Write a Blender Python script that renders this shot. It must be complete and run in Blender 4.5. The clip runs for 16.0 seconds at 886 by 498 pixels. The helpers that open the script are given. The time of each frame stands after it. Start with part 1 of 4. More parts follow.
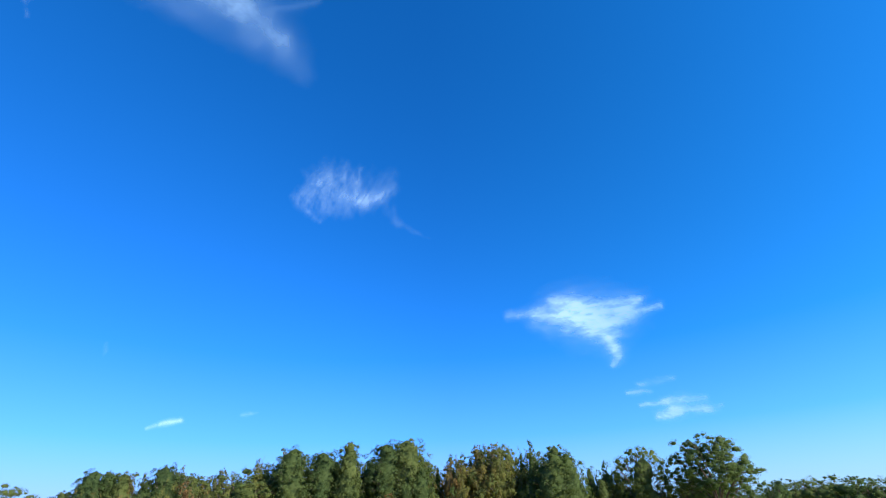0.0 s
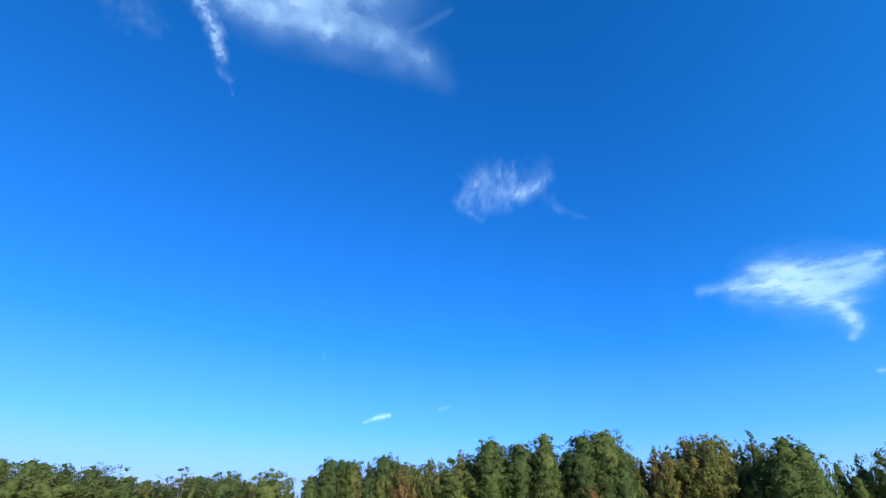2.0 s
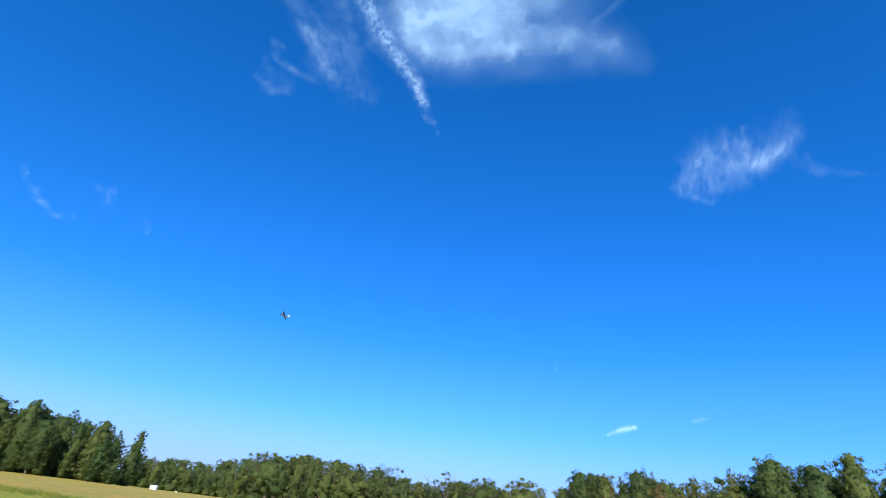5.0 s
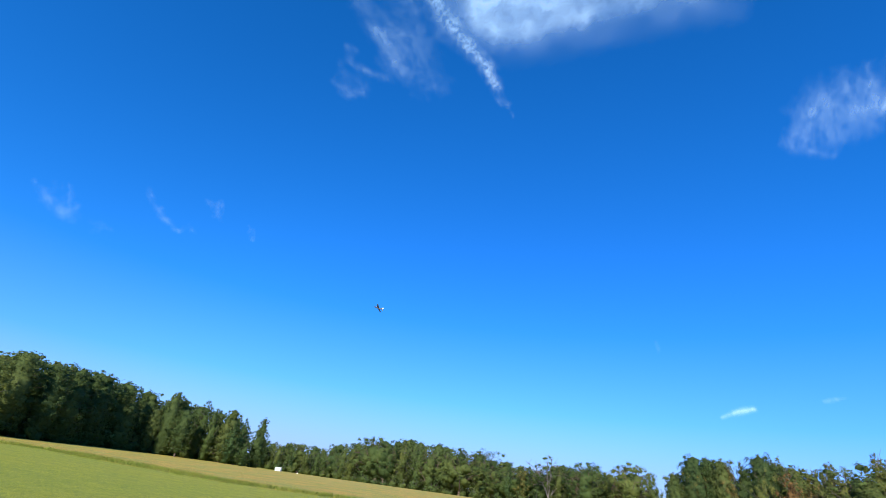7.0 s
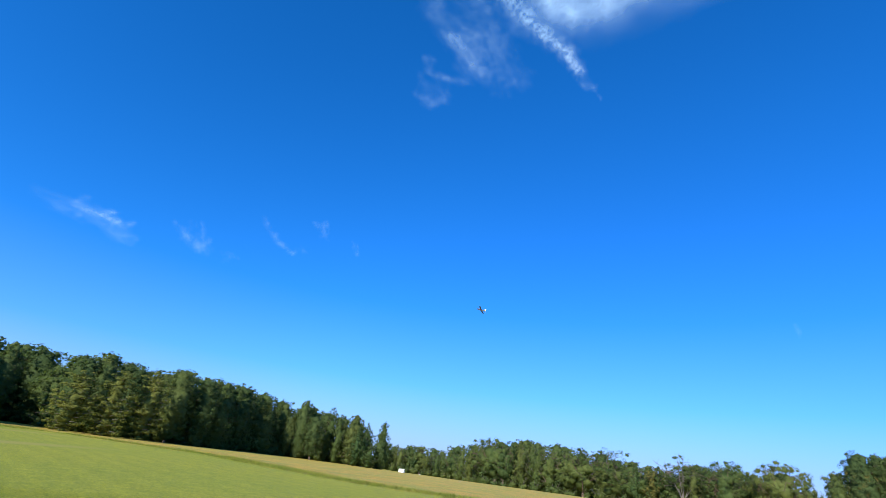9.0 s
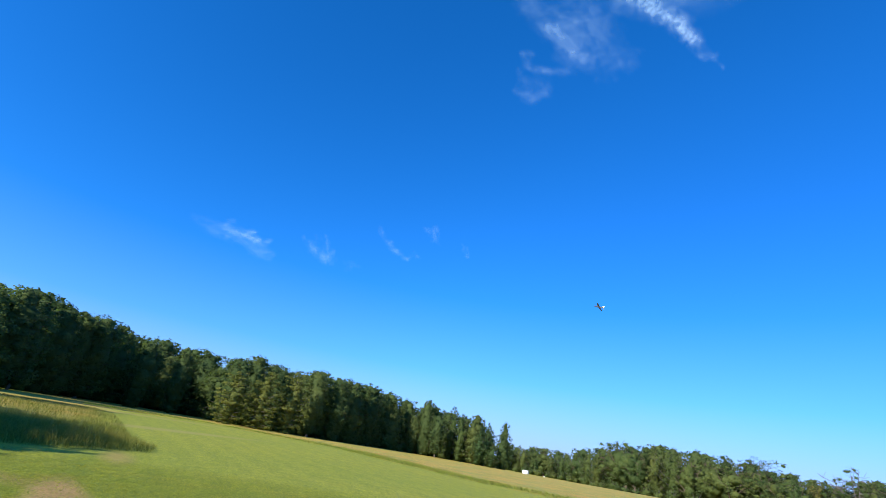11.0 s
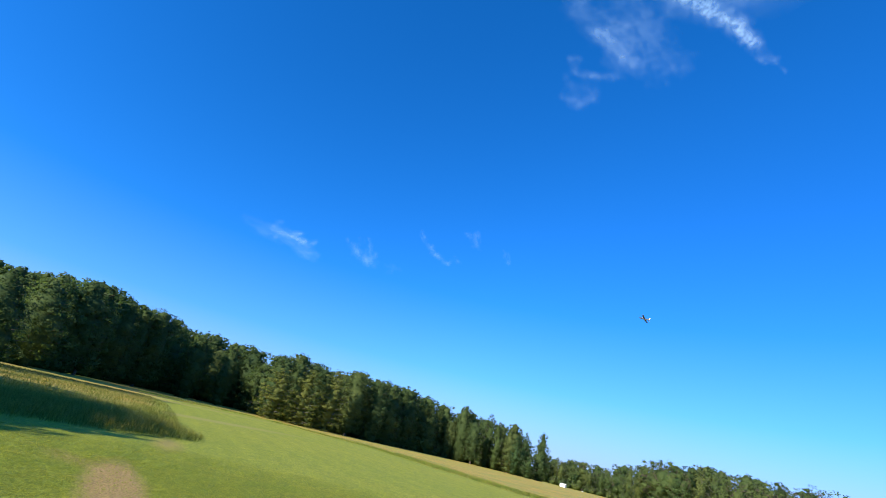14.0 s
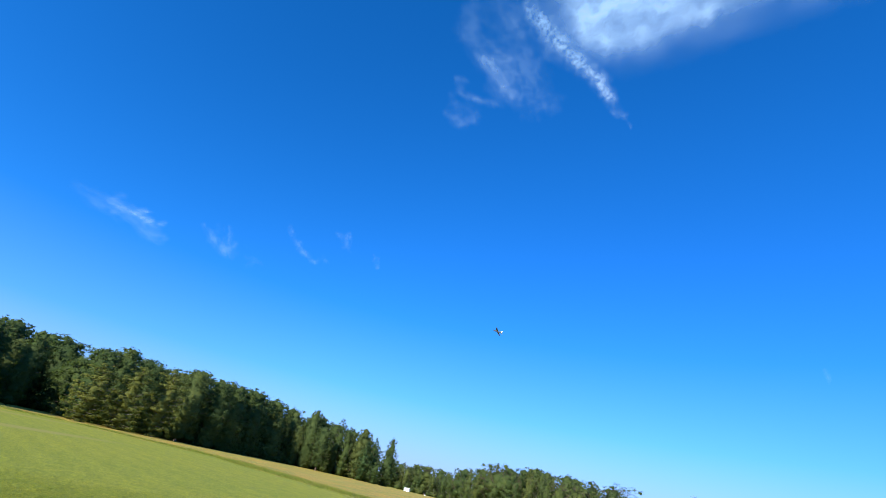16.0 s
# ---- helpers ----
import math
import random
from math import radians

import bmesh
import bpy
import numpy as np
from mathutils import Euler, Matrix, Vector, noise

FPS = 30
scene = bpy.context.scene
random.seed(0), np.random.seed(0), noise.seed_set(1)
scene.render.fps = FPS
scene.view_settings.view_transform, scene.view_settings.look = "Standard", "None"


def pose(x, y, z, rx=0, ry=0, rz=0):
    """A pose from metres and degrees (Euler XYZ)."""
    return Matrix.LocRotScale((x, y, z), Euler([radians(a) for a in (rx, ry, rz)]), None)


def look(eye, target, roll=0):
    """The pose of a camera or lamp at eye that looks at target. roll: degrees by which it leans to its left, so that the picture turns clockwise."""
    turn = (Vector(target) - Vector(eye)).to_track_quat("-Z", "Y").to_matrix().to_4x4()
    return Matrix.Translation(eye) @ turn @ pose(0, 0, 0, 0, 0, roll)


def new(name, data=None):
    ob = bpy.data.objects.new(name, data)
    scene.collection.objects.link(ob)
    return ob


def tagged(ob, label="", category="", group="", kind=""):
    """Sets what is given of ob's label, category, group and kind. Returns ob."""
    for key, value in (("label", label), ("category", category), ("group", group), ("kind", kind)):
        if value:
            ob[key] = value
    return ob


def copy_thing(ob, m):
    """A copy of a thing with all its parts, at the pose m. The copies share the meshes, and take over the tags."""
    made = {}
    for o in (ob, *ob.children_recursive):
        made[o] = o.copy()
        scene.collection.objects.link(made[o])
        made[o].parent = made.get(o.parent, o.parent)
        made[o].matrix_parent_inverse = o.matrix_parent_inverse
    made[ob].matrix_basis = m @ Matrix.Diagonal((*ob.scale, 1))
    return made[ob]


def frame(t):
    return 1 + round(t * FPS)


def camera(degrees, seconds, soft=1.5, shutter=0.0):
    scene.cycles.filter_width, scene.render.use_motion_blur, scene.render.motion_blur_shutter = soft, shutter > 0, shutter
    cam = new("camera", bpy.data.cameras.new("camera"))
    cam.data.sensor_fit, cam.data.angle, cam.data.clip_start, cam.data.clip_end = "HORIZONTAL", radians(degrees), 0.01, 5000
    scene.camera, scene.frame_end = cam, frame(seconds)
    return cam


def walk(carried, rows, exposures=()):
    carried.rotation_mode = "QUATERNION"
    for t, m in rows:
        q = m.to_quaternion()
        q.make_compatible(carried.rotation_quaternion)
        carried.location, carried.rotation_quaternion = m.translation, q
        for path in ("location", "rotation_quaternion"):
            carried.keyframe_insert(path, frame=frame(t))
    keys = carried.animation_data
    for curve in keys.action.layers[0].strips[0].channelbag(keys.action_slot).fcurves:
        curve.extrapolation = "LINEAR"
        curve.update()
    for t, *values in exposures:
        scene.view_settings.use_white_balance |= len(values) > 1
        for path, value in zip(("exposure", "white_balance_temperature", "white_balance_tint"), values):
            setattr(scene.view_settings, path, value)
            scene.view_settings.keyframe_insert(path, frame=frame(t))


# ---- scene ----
cam = camera(86.46, 16.0, soft=0.85)
EYE = 1.7
# seconds and the three turns of the camera, which stands at one spot at eye height
TURNS = [
    (0.0, 120.66, 2.10, 1.24), (0.5, 120.34, 1.41, 6.88), (1.0, 120.04, 0.57, 12.19), (1.5, 119.95, -0.06, 17.33),
    (2.0, 120.00, -0.79, 22.57), (2.5, 120.09, -1.89, 28.07), (3.0, 120.14, -3.10, 33.09), (3.5, 120.27, -4.11, 37.94),
    (4.0, 120.38, -5.00, 42.46), (4.5, 120.12, -5.49, 46.14), (4.7, 119.91, -5.76, 47.33), (5.4, 119.06, -6.50, 51.52),
    (6.1, 117.82, -7.03, 55.80), (6.8, 116.85, -7.05, 59.36), (7.0, 116.70, -7.01, 60.27), (7.5, 116.23, -6.72, 63.19),
    (8.0, 115.77, -6.54, 66.50), (8.5, 115.50, -6.57, 69.73), (9.0, 115.20, -6.90, 73.40), (9.5, 114.63, -7.54, 77.03),
    (10.0, 113.68, -8.16, 80.73), (10.2, 113.45, -8.37, 82.25), (10.9, 113.25, -9.00, 86.62), (11.6, 114.05, -9.45, 89.27),
    (12.3, 114.35, -10.05, 90.63), (12.5, 114.33, -10.24, 90.88), (13.0, 113.93, -10.84, 91.57), (13.5, 113.58, -11.58, 91.65),
    (14.0, 113.20, -12.38, 91.17), (14.5, 113.18, -13.20, 89.69), (15.0, 113.65, -13.52, 86.80), (15.5, 114.85, -13.01, 82.50),
    (16.0, 117.28, -11.27, 74.04)]
walk(cam, [(t, pose(0, 0, EYE, rx, ry, rz)) for t, rx, ry, rz in TURNS],
     exposures=[(0.0, 0.9), (3.0, 0.86), (7.0, 0.80), (9.5, 0.84), (13.0, 0.94), (16.0, 0.86)])

# ---- light ----
SUN_AZ, SUN_EL = 130.0, 25.0          # degrees; azimuth clockwise from +y
world = bpy.data.worlds.new("sky")
scene.world = world
world.use_nodes = True
wn, wl = world.node_tree.nodes, world.node_tree.links
wn.clear()
sky = wn.new("ShaderNodeTexSky")
sky.sky_type = "NISHITA"
sky.sun_disc = False
sky.sun_elevation, sky.sun_rotation = radians(SUN_EL), radians(SUN_AZ)
sky.altitude, sky.air_density, sky.dust_density, sky.ozone_density = 200, 1.0, 0.3, 2.2
# the deep blue of dry autumn air: red fades faster than green and blue away from the horizon
parts = wn.new("ShaderNodeSeparateColor")
whole = wn.new("ShaderNodeCombineColor")
wl.new(sky.outputs[0], parts.inputs[0])
for k, (gain, power) in enumerate(((0.46, 1.6), (0.98, 0.95), (2.3, 1.0))):
    # the sky texture is brighter than 1, so it is brought to the unit range for the power and back
    down, up, lift = wn.new("ShaderNodeMath"), wn.new("ShaderNodeMath"), wn.new("ShaderNodeMath")
    down.operation, up.operation, lift.operation = "MULTIPLY", "POWER", "MULTIPLY"
    down.inputs[1].default_value, up.inputs[1].default_value, lift.inputs[1].default_value = 0.12, power, gain
    wl.new(parts.outputs[k], down.inputs[0])
    wl.new(down.outputs[0], up.inputs[0])
    wl.new(up.outputs[0], lift.inputs[0])
    wl.new(lift.outputs[0], whole.inputs[k])
wb = wn.new("ShaderNodeBackground")
wb.inputs["Strength"].default_value = 0.53
wo = wn.new("ShaderNodeOutputWorld")
# pale haze low over the land, all round
where, height = wn.new("ShaderNodeTexCoord"), wn.new("ShaderNodeSeparateXYZ")
haze, thin = wn.new("ShaderNodeMix"), wn.new("ShaderNodeValToRGB")
haze.data_type = "RGBA"
haze.inputs[7].default_value = (0.48, 0.61, 1.0, 1)
stops = thin.color_ramp.elements
stops[0].position, stops[0].color = 0.0, (0.8, 0.8, 0.8, 1)
stops[1].position, stops[1].color = 0.30, (0, 0, 0, 1)
for at, much in ((0.06, 0.56), (0.15, 0.13)):
    stops.new(at).color = (much, much, much, 1)
wl.new(where.outputs["Generated"], height.inputs[0])
wl.new(height.outputs["Z"], thin.inputs[0])
wl.new(thin.outputs[0], haze.inputs["Factor"])
wl.new(whole.outputs[0], haze.inputs[6])
east, glow = wn.new("ShaderNodeMath"), wn.new("ShaderNodeMix")
east.operation, east.use_clamp = "MULTIPLY", True
east.inputs[1].default_value = 1.0
wl.new(height.outputs["X"], east.inputs[0])
glow.data_type, glow.blend_type = "RGBA", "MULTIPLY"
glow.clamp_result = False
glow.inputs[7].default_value = (1.28, 1.42, 1.2, 1)
wl.new(east.outputs[0], glow.inputs["Factor"])
west, tint = wn.new("ShaderNodeMath"), wn.new("ShaderNodeMix")
west.operation, west.use_clamp = "MULTIPLY", True
west.inputs[1].default_value = -1.0
wl.new(height.outputs["X"], west.inputs[0])
tint.data_type, tint.blend_type = "RGBA", "MULTIPLY"
tint.inputs[7].default_value = (1.04, 1.03, 1.0, 1)
wl.new(west.outputs[0], tint.inputs["Factor"])
wl.new(haze.outputs[2], tint.inputs[6])
wl.new(tint.outputs[2], glow.inputs[6])
# low sky opposite the sun is multiplied darker by hand, green most
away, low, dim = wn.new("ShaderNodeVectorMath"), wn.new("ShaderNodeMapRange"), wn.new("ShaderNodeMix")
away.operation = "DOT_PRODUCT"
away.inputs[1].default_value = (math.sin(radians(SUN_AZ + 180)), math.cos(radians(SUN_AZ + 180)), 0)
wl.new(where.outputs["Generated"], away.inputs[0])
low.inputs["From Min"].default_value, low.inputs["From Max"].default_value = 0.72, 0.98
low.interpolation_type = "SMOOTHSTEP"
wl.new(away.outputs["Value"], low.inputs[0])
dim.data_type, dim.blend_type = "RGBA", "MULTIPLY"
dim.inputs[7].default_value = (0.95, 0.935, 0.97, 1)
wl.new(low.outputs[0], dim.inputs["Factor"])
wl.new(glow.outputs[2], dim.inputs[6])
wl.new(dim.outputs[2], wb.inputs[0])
wl.new(wb.outputs[0], wo.inputs[0])

sun = new("sun", bpy.data.lights.new("sun", "SUN"))
sun.data.energy, sun.data.angle, sun.data.color = 4.7, radians(0.53), (1.0, 0.92, 0.78)
SUN_WAY = Vector((math.sin(radians(SUN_AZ)) * math.cos(radians(SUN_EL)), math.cos(radians(SUN_AZ)) * math.cos(radians(SUN_EL)), math.sin(radians(SUN_EL))))
sun.matrix_world = look(SUN_WAY * 300, (0, 0, 0))


# ---- small tools ----
def smooth(a, b, x):
    k = np.clip((x - a) / (b - a), 0, 1)
    return k * k * (3 - 2 * k)


def ground_z(x, y):
    """Height of the land: a level field that falls away a little, far off to the north-west."""
    r = np.hypot(x, y) + 1e-6
    return -1.35 * smooth(130, 210, r) * smooth(0.08, 0.2, y / r)


def polar(az, d):
    """Place on the plan at an azimuth (degrees clockwise from +y) and a distance."""
    return d * math.sin(radians(az)), d * math.cos(radians(az))


def mesh_of(name, verts, faces, material, smooth_faces=False):
    me = bpy.data.meshes.new(name)
    verts = np.asarray(verts, dtype=np.float32).reshape(-1, 3)
    faces = np.asarray(faces, dtype=np.int32)
    k = faces.shape[1]
    me.vertices.add(len(verts))
    me.vertices.foreach_set("co", verts.ravel())
    me.loops.add(faces.size)
    me.loops.foreach_set("vertex_index", faces.ravel())
    me.polygons.add(len(faces))
    me.polygons.foreach_set("loop_start", np.arange(0, faces.size, k, dtype=np.int32))
    if smooth_faces:
        me.polygons.foreach_set("use_smooth", np.ones(len(faces), dtype=bool))
    me.materials.append(material)
    me.update(calc_edges=True)
    me.validate()
    return me


def part(name, data, parent, label=""):
    """A mesh object as a part of a thing."""
    ob = new(name, data)
    ob.parent = parent
    return tagged(ob, label) if label else ob


def thing(name, label, category, group="", kind=""):
    return tagged(new(name), label, category, group, kind)


def bm_mesh(name, bm, material):
    me = bpy.data.meshes.new(name)
    bm.to_mesh(me)
    bm.free()
    me.materials.append(material)
    return me


def lattice(rng, n=64):
    return rng.random((n, n))


def value_noise(tab, u, v):
    n = tab.shape[0]
    iu, iv = np.floor(u).astype(int), np.floor(v).astype(int)
    fu, fv = u - iu, v - iv
    fu, fv = fu * fu * (3 - 2 * fu), fv * fv * (3 - 2 * fv)
    a, b = tab[iu % n, iv % n], tab[(iu + 1) % n, iv % n]
    c, d = tab[iu % n, (iv + 1) % n], tab[(iu + 1) % n, (iv + 1) % n]
    return (a * (1 - fu) + b * fu) * (1 - fv) + (c * (1 - fu) + d * fu) * fv


def fbm(tab, u, v, octaves=5, gain=0.55):
    out, amp, total = 0, 1, 0
    for k in range(octaves):
        out = out + amp * value_noise(tab, u * 2 ** k + 17.3 * k, v * 2 ** k + 9.1 * k)
        total += amp
        amp *= gain
    return out / total


# ---- materials ----
def material(name):
    m = bpy.data.materials.new(name)
    m.use_nodes = True
    m.node_tree.nodes.clear()
    return m, m.node_tree.nodes, m.node_tree.links


def ramp(nodes, stops):
    r = nodes.new("ShaderNodeValToRGB")
    e = r.color_ramp.elements
    while len(e) < len(stops):
        e.new(0.5)
    for q, (p, c) in zip(e, stops):
        q.position, q.color = p, (*c, 1)
    return r


def mix_rgb(nodes, links, kind, fac, a, b):
    m = nodes.new("ShaderNodeMix")
    m.data_type, m.blend_type = "RGBA", kind
    for sock, val in ((m.inputs["Factor"], fac), (m.inputs[6], a), (m.inputs[7], b)):
        if isinstance(val, (int, float)):
            sock.default_value = val
        elif isinstance(val, tuple):
            sock.default_value = (*val, 1)
        else:
            links.new(val, sock)
    return m.outputs[2]


def noise_node(nodes, links, vec, scale, detail=4, rough=0.6):
    n = nodes.new("ShaderNodeTexNoise")
    n.inputs["Scale"].default_value, n.inputs["Detail"].default_value, n.inputs["Roughness"].default_value = scale, detail, rough
    links.new(vec, n.inputs["Vector"])
    return n.outputs["Fac"]


def leaf_material(name, stops, through_light=0.3, gloss=0.6):
    """Foliage: the tree sets the hue, each leaf clump its own shade."""
    m, n, l = material(name)
    info, geo = n.new("ShaderNodeObjectInfo"), n.new("ShaderNodeNewGeometry")
    tree = ramp(n, stops)
    l.new(info.outputs["Random"], tree.inputs[0])
    shade = ramp(n, [(0.0, (0.84, 0.86, 0.84)), (0.6, (1, 1, 1)), (1.0, (1.16, 1.14, 1.08))])
    l.new(geo.outputs["Random Per Island"], shade.inputs[0])
    col = mix_rgb(n, l, "MULTIPLY", 1.0, tree.outputs[0], shade.outputs[0])
    tc = n.new("ShaderNodeTexCoord")
    patch = ramp(n, [(0.35, (0.8, 0.85, 0.8)), (0.7, (1.2, 1.12, 1.0))])
    l.new(noise_node(n, l, tc.outputs["Object"], 0.5, 2), patch.inputs[0])
    col = mix_rgb(n, l, "MULTIPLY", 1.0, col, patch.outputs[0])
    tuft = noise_node(n, l, tc.outputs["Object"], 6.0, 4, 0.75)
    deep = ramp(n, [(0.36, (0.8, 0.82, 0.8)), (0.5, (1.0, 1.0, 1.0)), (0.64, (1.15, 1.13, 1.08))])
    l.new(tuft, deep.inputs[0])
    col = mix_rgb(n, l, "MULTIPLY", 1.0, col, deep.outputs[0])
    p = n.new("ShaderNodeBsdfPrincipled")
    p.inputs["Roughness"].default_value = gloss
    p.inputs["Specular IOR Level"].default_value = 0.08
    l.new(col, p.inputs["Base Color"])
    t = n.new("ShaderNodeBsdfTranslucent")
    l.new(mix_rgb(n, l, "MULTIPLY", 1.0, col, (1.2, 1.25, 0.6)), t.inputs["Color"])
    mx, o = n.new("ShaderNodeMixShader"), n.new("ShaderNodeOutputMaterial")
    mx.inputs[0].default_value = through_light
    l.new(p.outputs[0], mx.inputs[1])
    l.new(t.outputs[0], mx.inputs[2])
    l.new(mx.outputs[0], o.inputs[0])
    return m


def bark_material(name, a, b):
    m, n, l = material(name)
    tc, mp = n.new("ShaderNodeTexCoord"), n.new("ShaderNodeMapping")
    mp.inputs["Scale"].default_value = (1, 1, 0.25)
    l.new(tc.outputs["Object"], mp.inputs[0])
    f = noise_node(n, l, mp.outputs[0], 5, 5)
    r = ramp(n, [(0.3, a), (0.7, b)])
    l.new(f, r.inputs[0])
    p, o, bump = n.new("ShaderNodeBsdfPrincipled"), n.new("ShaderNodeOutputMaterial"), n.new("ShaderNodeBump")
    bump.inputs["Strength"].default_value = 0.6
    l.new(f, bump.inputs["Height"])
    l.new(bump.outputs[0], p.inputs["Normal"])
    p.inputs["Roughness"].default_value = 0.9
    l.new(r.outputs[0], p.inputs["Base Color"])
    l.new(p.outputs[0], o.inputs[0])
    return m


def plain_material(name, col, rough=0.6, metal=0.0, vary=0.12):
    m, n, l = material(name)
    tc = n.new("ShaderNodeTexCoord")
    r = ramp(n, [(0.3, tuple(c * (1 - vary) for c in col)), (0.7, tuple(min(1, c * (1 + vary)) for c in col))])
    l.new(noise_node(n, l, tc.outputs["Object"], 3, 4), r.inputs[0])
    p, o = n.new("ShaderNodeBsdfPrincipled"), n.new("ShaderNodeOutputMaterial")
    p.inputs["Roughness"].default_value, p.inputs["Metallic"].default_value = rough, metal
    l.new(r.outputs[0], p.inputs["Base Color"])
    l.new(p.outputs[0], o.inputs[0])
    return m


NEEDLES = leaf_material("pine_needles", [(0.0, (0.074, 0.116, 0.047)), (0.5, (0.100, 0.143, 0.053)), (1.0, (0.132, 0.166, 0.060))], 0.5)
PALE_NEEDLES = leaf_material("pale_pine_needles", [(0.0, (0.142, 0.172, 0.050)), (1.0, (0.186, 0.206, 0.062))], 0.5)
CEDAR = leaf_material("cedar_leaves", [(0.0, (0.068, 0.124, 0.052)), (1.0, (0.100, 0.156, 0.062))], 0.48)
BROAD = leaf_material("broad_leaves", [(0.0, (0.074, 0.118, 0.045)), (0.5, (0.102, 0.146, 0.051)), (1.0, (0.140, 0.174, 0.058))], 0.48)
AUTUMN = leaf_material("turning_leaves", [(0.0, (0.110, 0.145, 0.052)), (0.5, (0.152, 0.168, 0.054)), (0.8, (0.182, 0.162, 0.058)), (1.0, (0.202, 0.140, 0.062))], 0.45)
RUST = leaf_material("rust_leaves", [(0.0, (0.185, 0.110, 0.052)), (1.0, (0.205, 0.125, 0.055))], 0.35)
BARK = bark_material("pine_bark", (0.07, 0.05, 0.038), (0.16, 0.11, 0.08))
GREY_BARK = bark_material("grey_bark", (0.08, 0.07, 0.06), (0.19, 0.17, 0.15))


def ground_material():
    """Mown turf with worn and dry places; under the woods it turns to litter."""
    m, n, l = material("turf")
    geo = n.new("ShaderNodeNewGeometry")
    pos = geo.outputs["Position"]
    fine = noise_node(n, l, pos, 26, 6, 0.82)
    mid = noise_node(n, l, pos, 0.9, 4, 0.6)
    wide = noise_node(n, l, pos, 0.06, 3, 0.5)
    a = ramp(n, [(0.38, (0.142, 0.162, 0.017)), (0.5, (0.250, 0.262, 0.027)), (0.62, (0.388, 0.380, 0.048))])
    l.new(fine, a.inputs[0])
    b = ramp(n, [(0.35, (0.91, 0.95, 0.88)), (0.65, (1.1, 1.06, 1.0))])
    l.new(mid, b.inputs[0])
    c = ramp(n, [(0.4, (0.95, 0.99, 0.94)), (0.65, (1.09, 1.05, 0.97))])
    l.new(wide, c.inputs[0])
    col = mix_rgb(n, l, "MULTIPLY", 1.0, a.outputs[0], b.outputs[0])
    col = mix_rgb(n, l, "MULTIPLY", 1.0, col, c.outputs[0])
    tufts = ramp(n, [(0.38, (0.66, 0.72, 0.66)), (0.5, (0.97, 0.98, 0.97)), (0.62, (1.28, 1.23, 1.15))])
    l.new(noise_node(n, l, pos, 7.5, 6, 0.8), tufts.inputs[0])
    col = mix_rgb(n, l, "MULTIPLY", 1.0, col, tufts.outputs[0])
    grain = ramp(n, [(0.36, (0.76, 0.80, 0.76)), (0.5, (0.98, 0.99, 0.98)), (0.64, (1.22, 1.18, 1.12))])
    l.new(noise_node(n, l, pos, 1.9, 9, 0.88), grain.inputs[0])
    col = mix_rgb(n, l, "MULTIPLY", 1.0, col, grain.outputs[0])
    # stripes left by the mower
    mp = n.new("ShaderNodeMapping")
    mp.inputs["Rotation"].default_value = (0, 0, radians(58))
    l.new(pos, mp.inputs[0])
    wv = n.new("ShaderNodeTexWave")
    wv.inputs["Scale"].default_value, wv.inputs["Distortion"].default_value = 0.19, 1.4
    wv.inputs["Detail"].default_value, wv.inputs["Detail Scale"].default_value = 2.0, 0.6
    l.new(mp.outputs[0], wv.inputs["Vector"])
    s = ramp(n, [(0.2, (0.965, 0.975, 0.965)), (0.8, (1.035, 1.03, 1.02))])
    l.new(wv.outputs["Fac"], s.inputs[0])
    col = mix_rgb(n, l, "MULTIPLY", 1.0, col, s.outputs[0])

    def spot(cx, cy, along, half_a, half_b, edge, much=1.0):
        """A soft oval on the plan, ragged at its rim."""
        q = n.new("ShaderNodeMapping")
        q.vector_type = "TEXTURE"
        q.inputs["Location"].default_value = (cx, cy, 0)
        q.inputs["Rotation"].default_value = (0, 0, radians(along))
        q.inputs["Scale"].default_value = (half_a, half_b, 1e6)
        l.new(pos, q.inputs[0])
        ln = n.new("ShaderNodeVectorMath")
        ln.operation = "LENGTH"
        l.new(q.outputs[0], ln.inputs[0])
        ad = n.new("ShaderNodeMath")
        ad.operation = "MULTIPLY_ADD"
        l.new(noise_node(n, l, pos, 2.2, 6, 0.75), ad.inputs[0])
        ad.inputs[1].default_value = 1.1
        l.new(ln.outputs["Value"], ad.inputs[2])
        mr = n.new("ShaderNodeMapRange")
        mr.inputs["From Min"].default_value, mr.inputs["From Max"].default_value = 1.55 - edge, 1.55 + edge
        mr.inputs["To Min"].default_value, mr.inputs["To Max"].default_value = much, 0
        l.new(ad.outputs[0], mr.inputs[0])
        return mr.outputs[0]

    # lower brightness round the worn place, painted into the turf as a darker oval
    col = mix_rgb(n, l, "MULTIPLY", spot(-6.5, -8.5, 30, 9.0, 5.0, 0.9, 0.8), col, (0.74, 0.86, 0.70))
    dry = ramp(n, [(0.38, (0.15, 0.125, 0.032)), (0.5, (0.37, 0.225, 0.082)), (0.64, (0.58, 0.39, 0.155))])
    l.new(fine, dry.inputs[0])
    for args in ((-8.55, -5.35, 35.5, 2.9, 0.48, 0.3, 0.9), (-16.2, -9.0, 30, 1.6, 0.4, 0.6, 0.5), (-10.0, -7.3, 60, 0.8, 0.3, 0.6, 0.5)):
        col = mix_rgb(n, l, "MIX", spot(*args), col, dry.outputs[0])
    gold = ramp(n, [(0.3, (0.22, 0.21, 0.045)), (0.7, (0.36, 0.32, 0.07))])
    l.new(fine, gold.inputs[0])
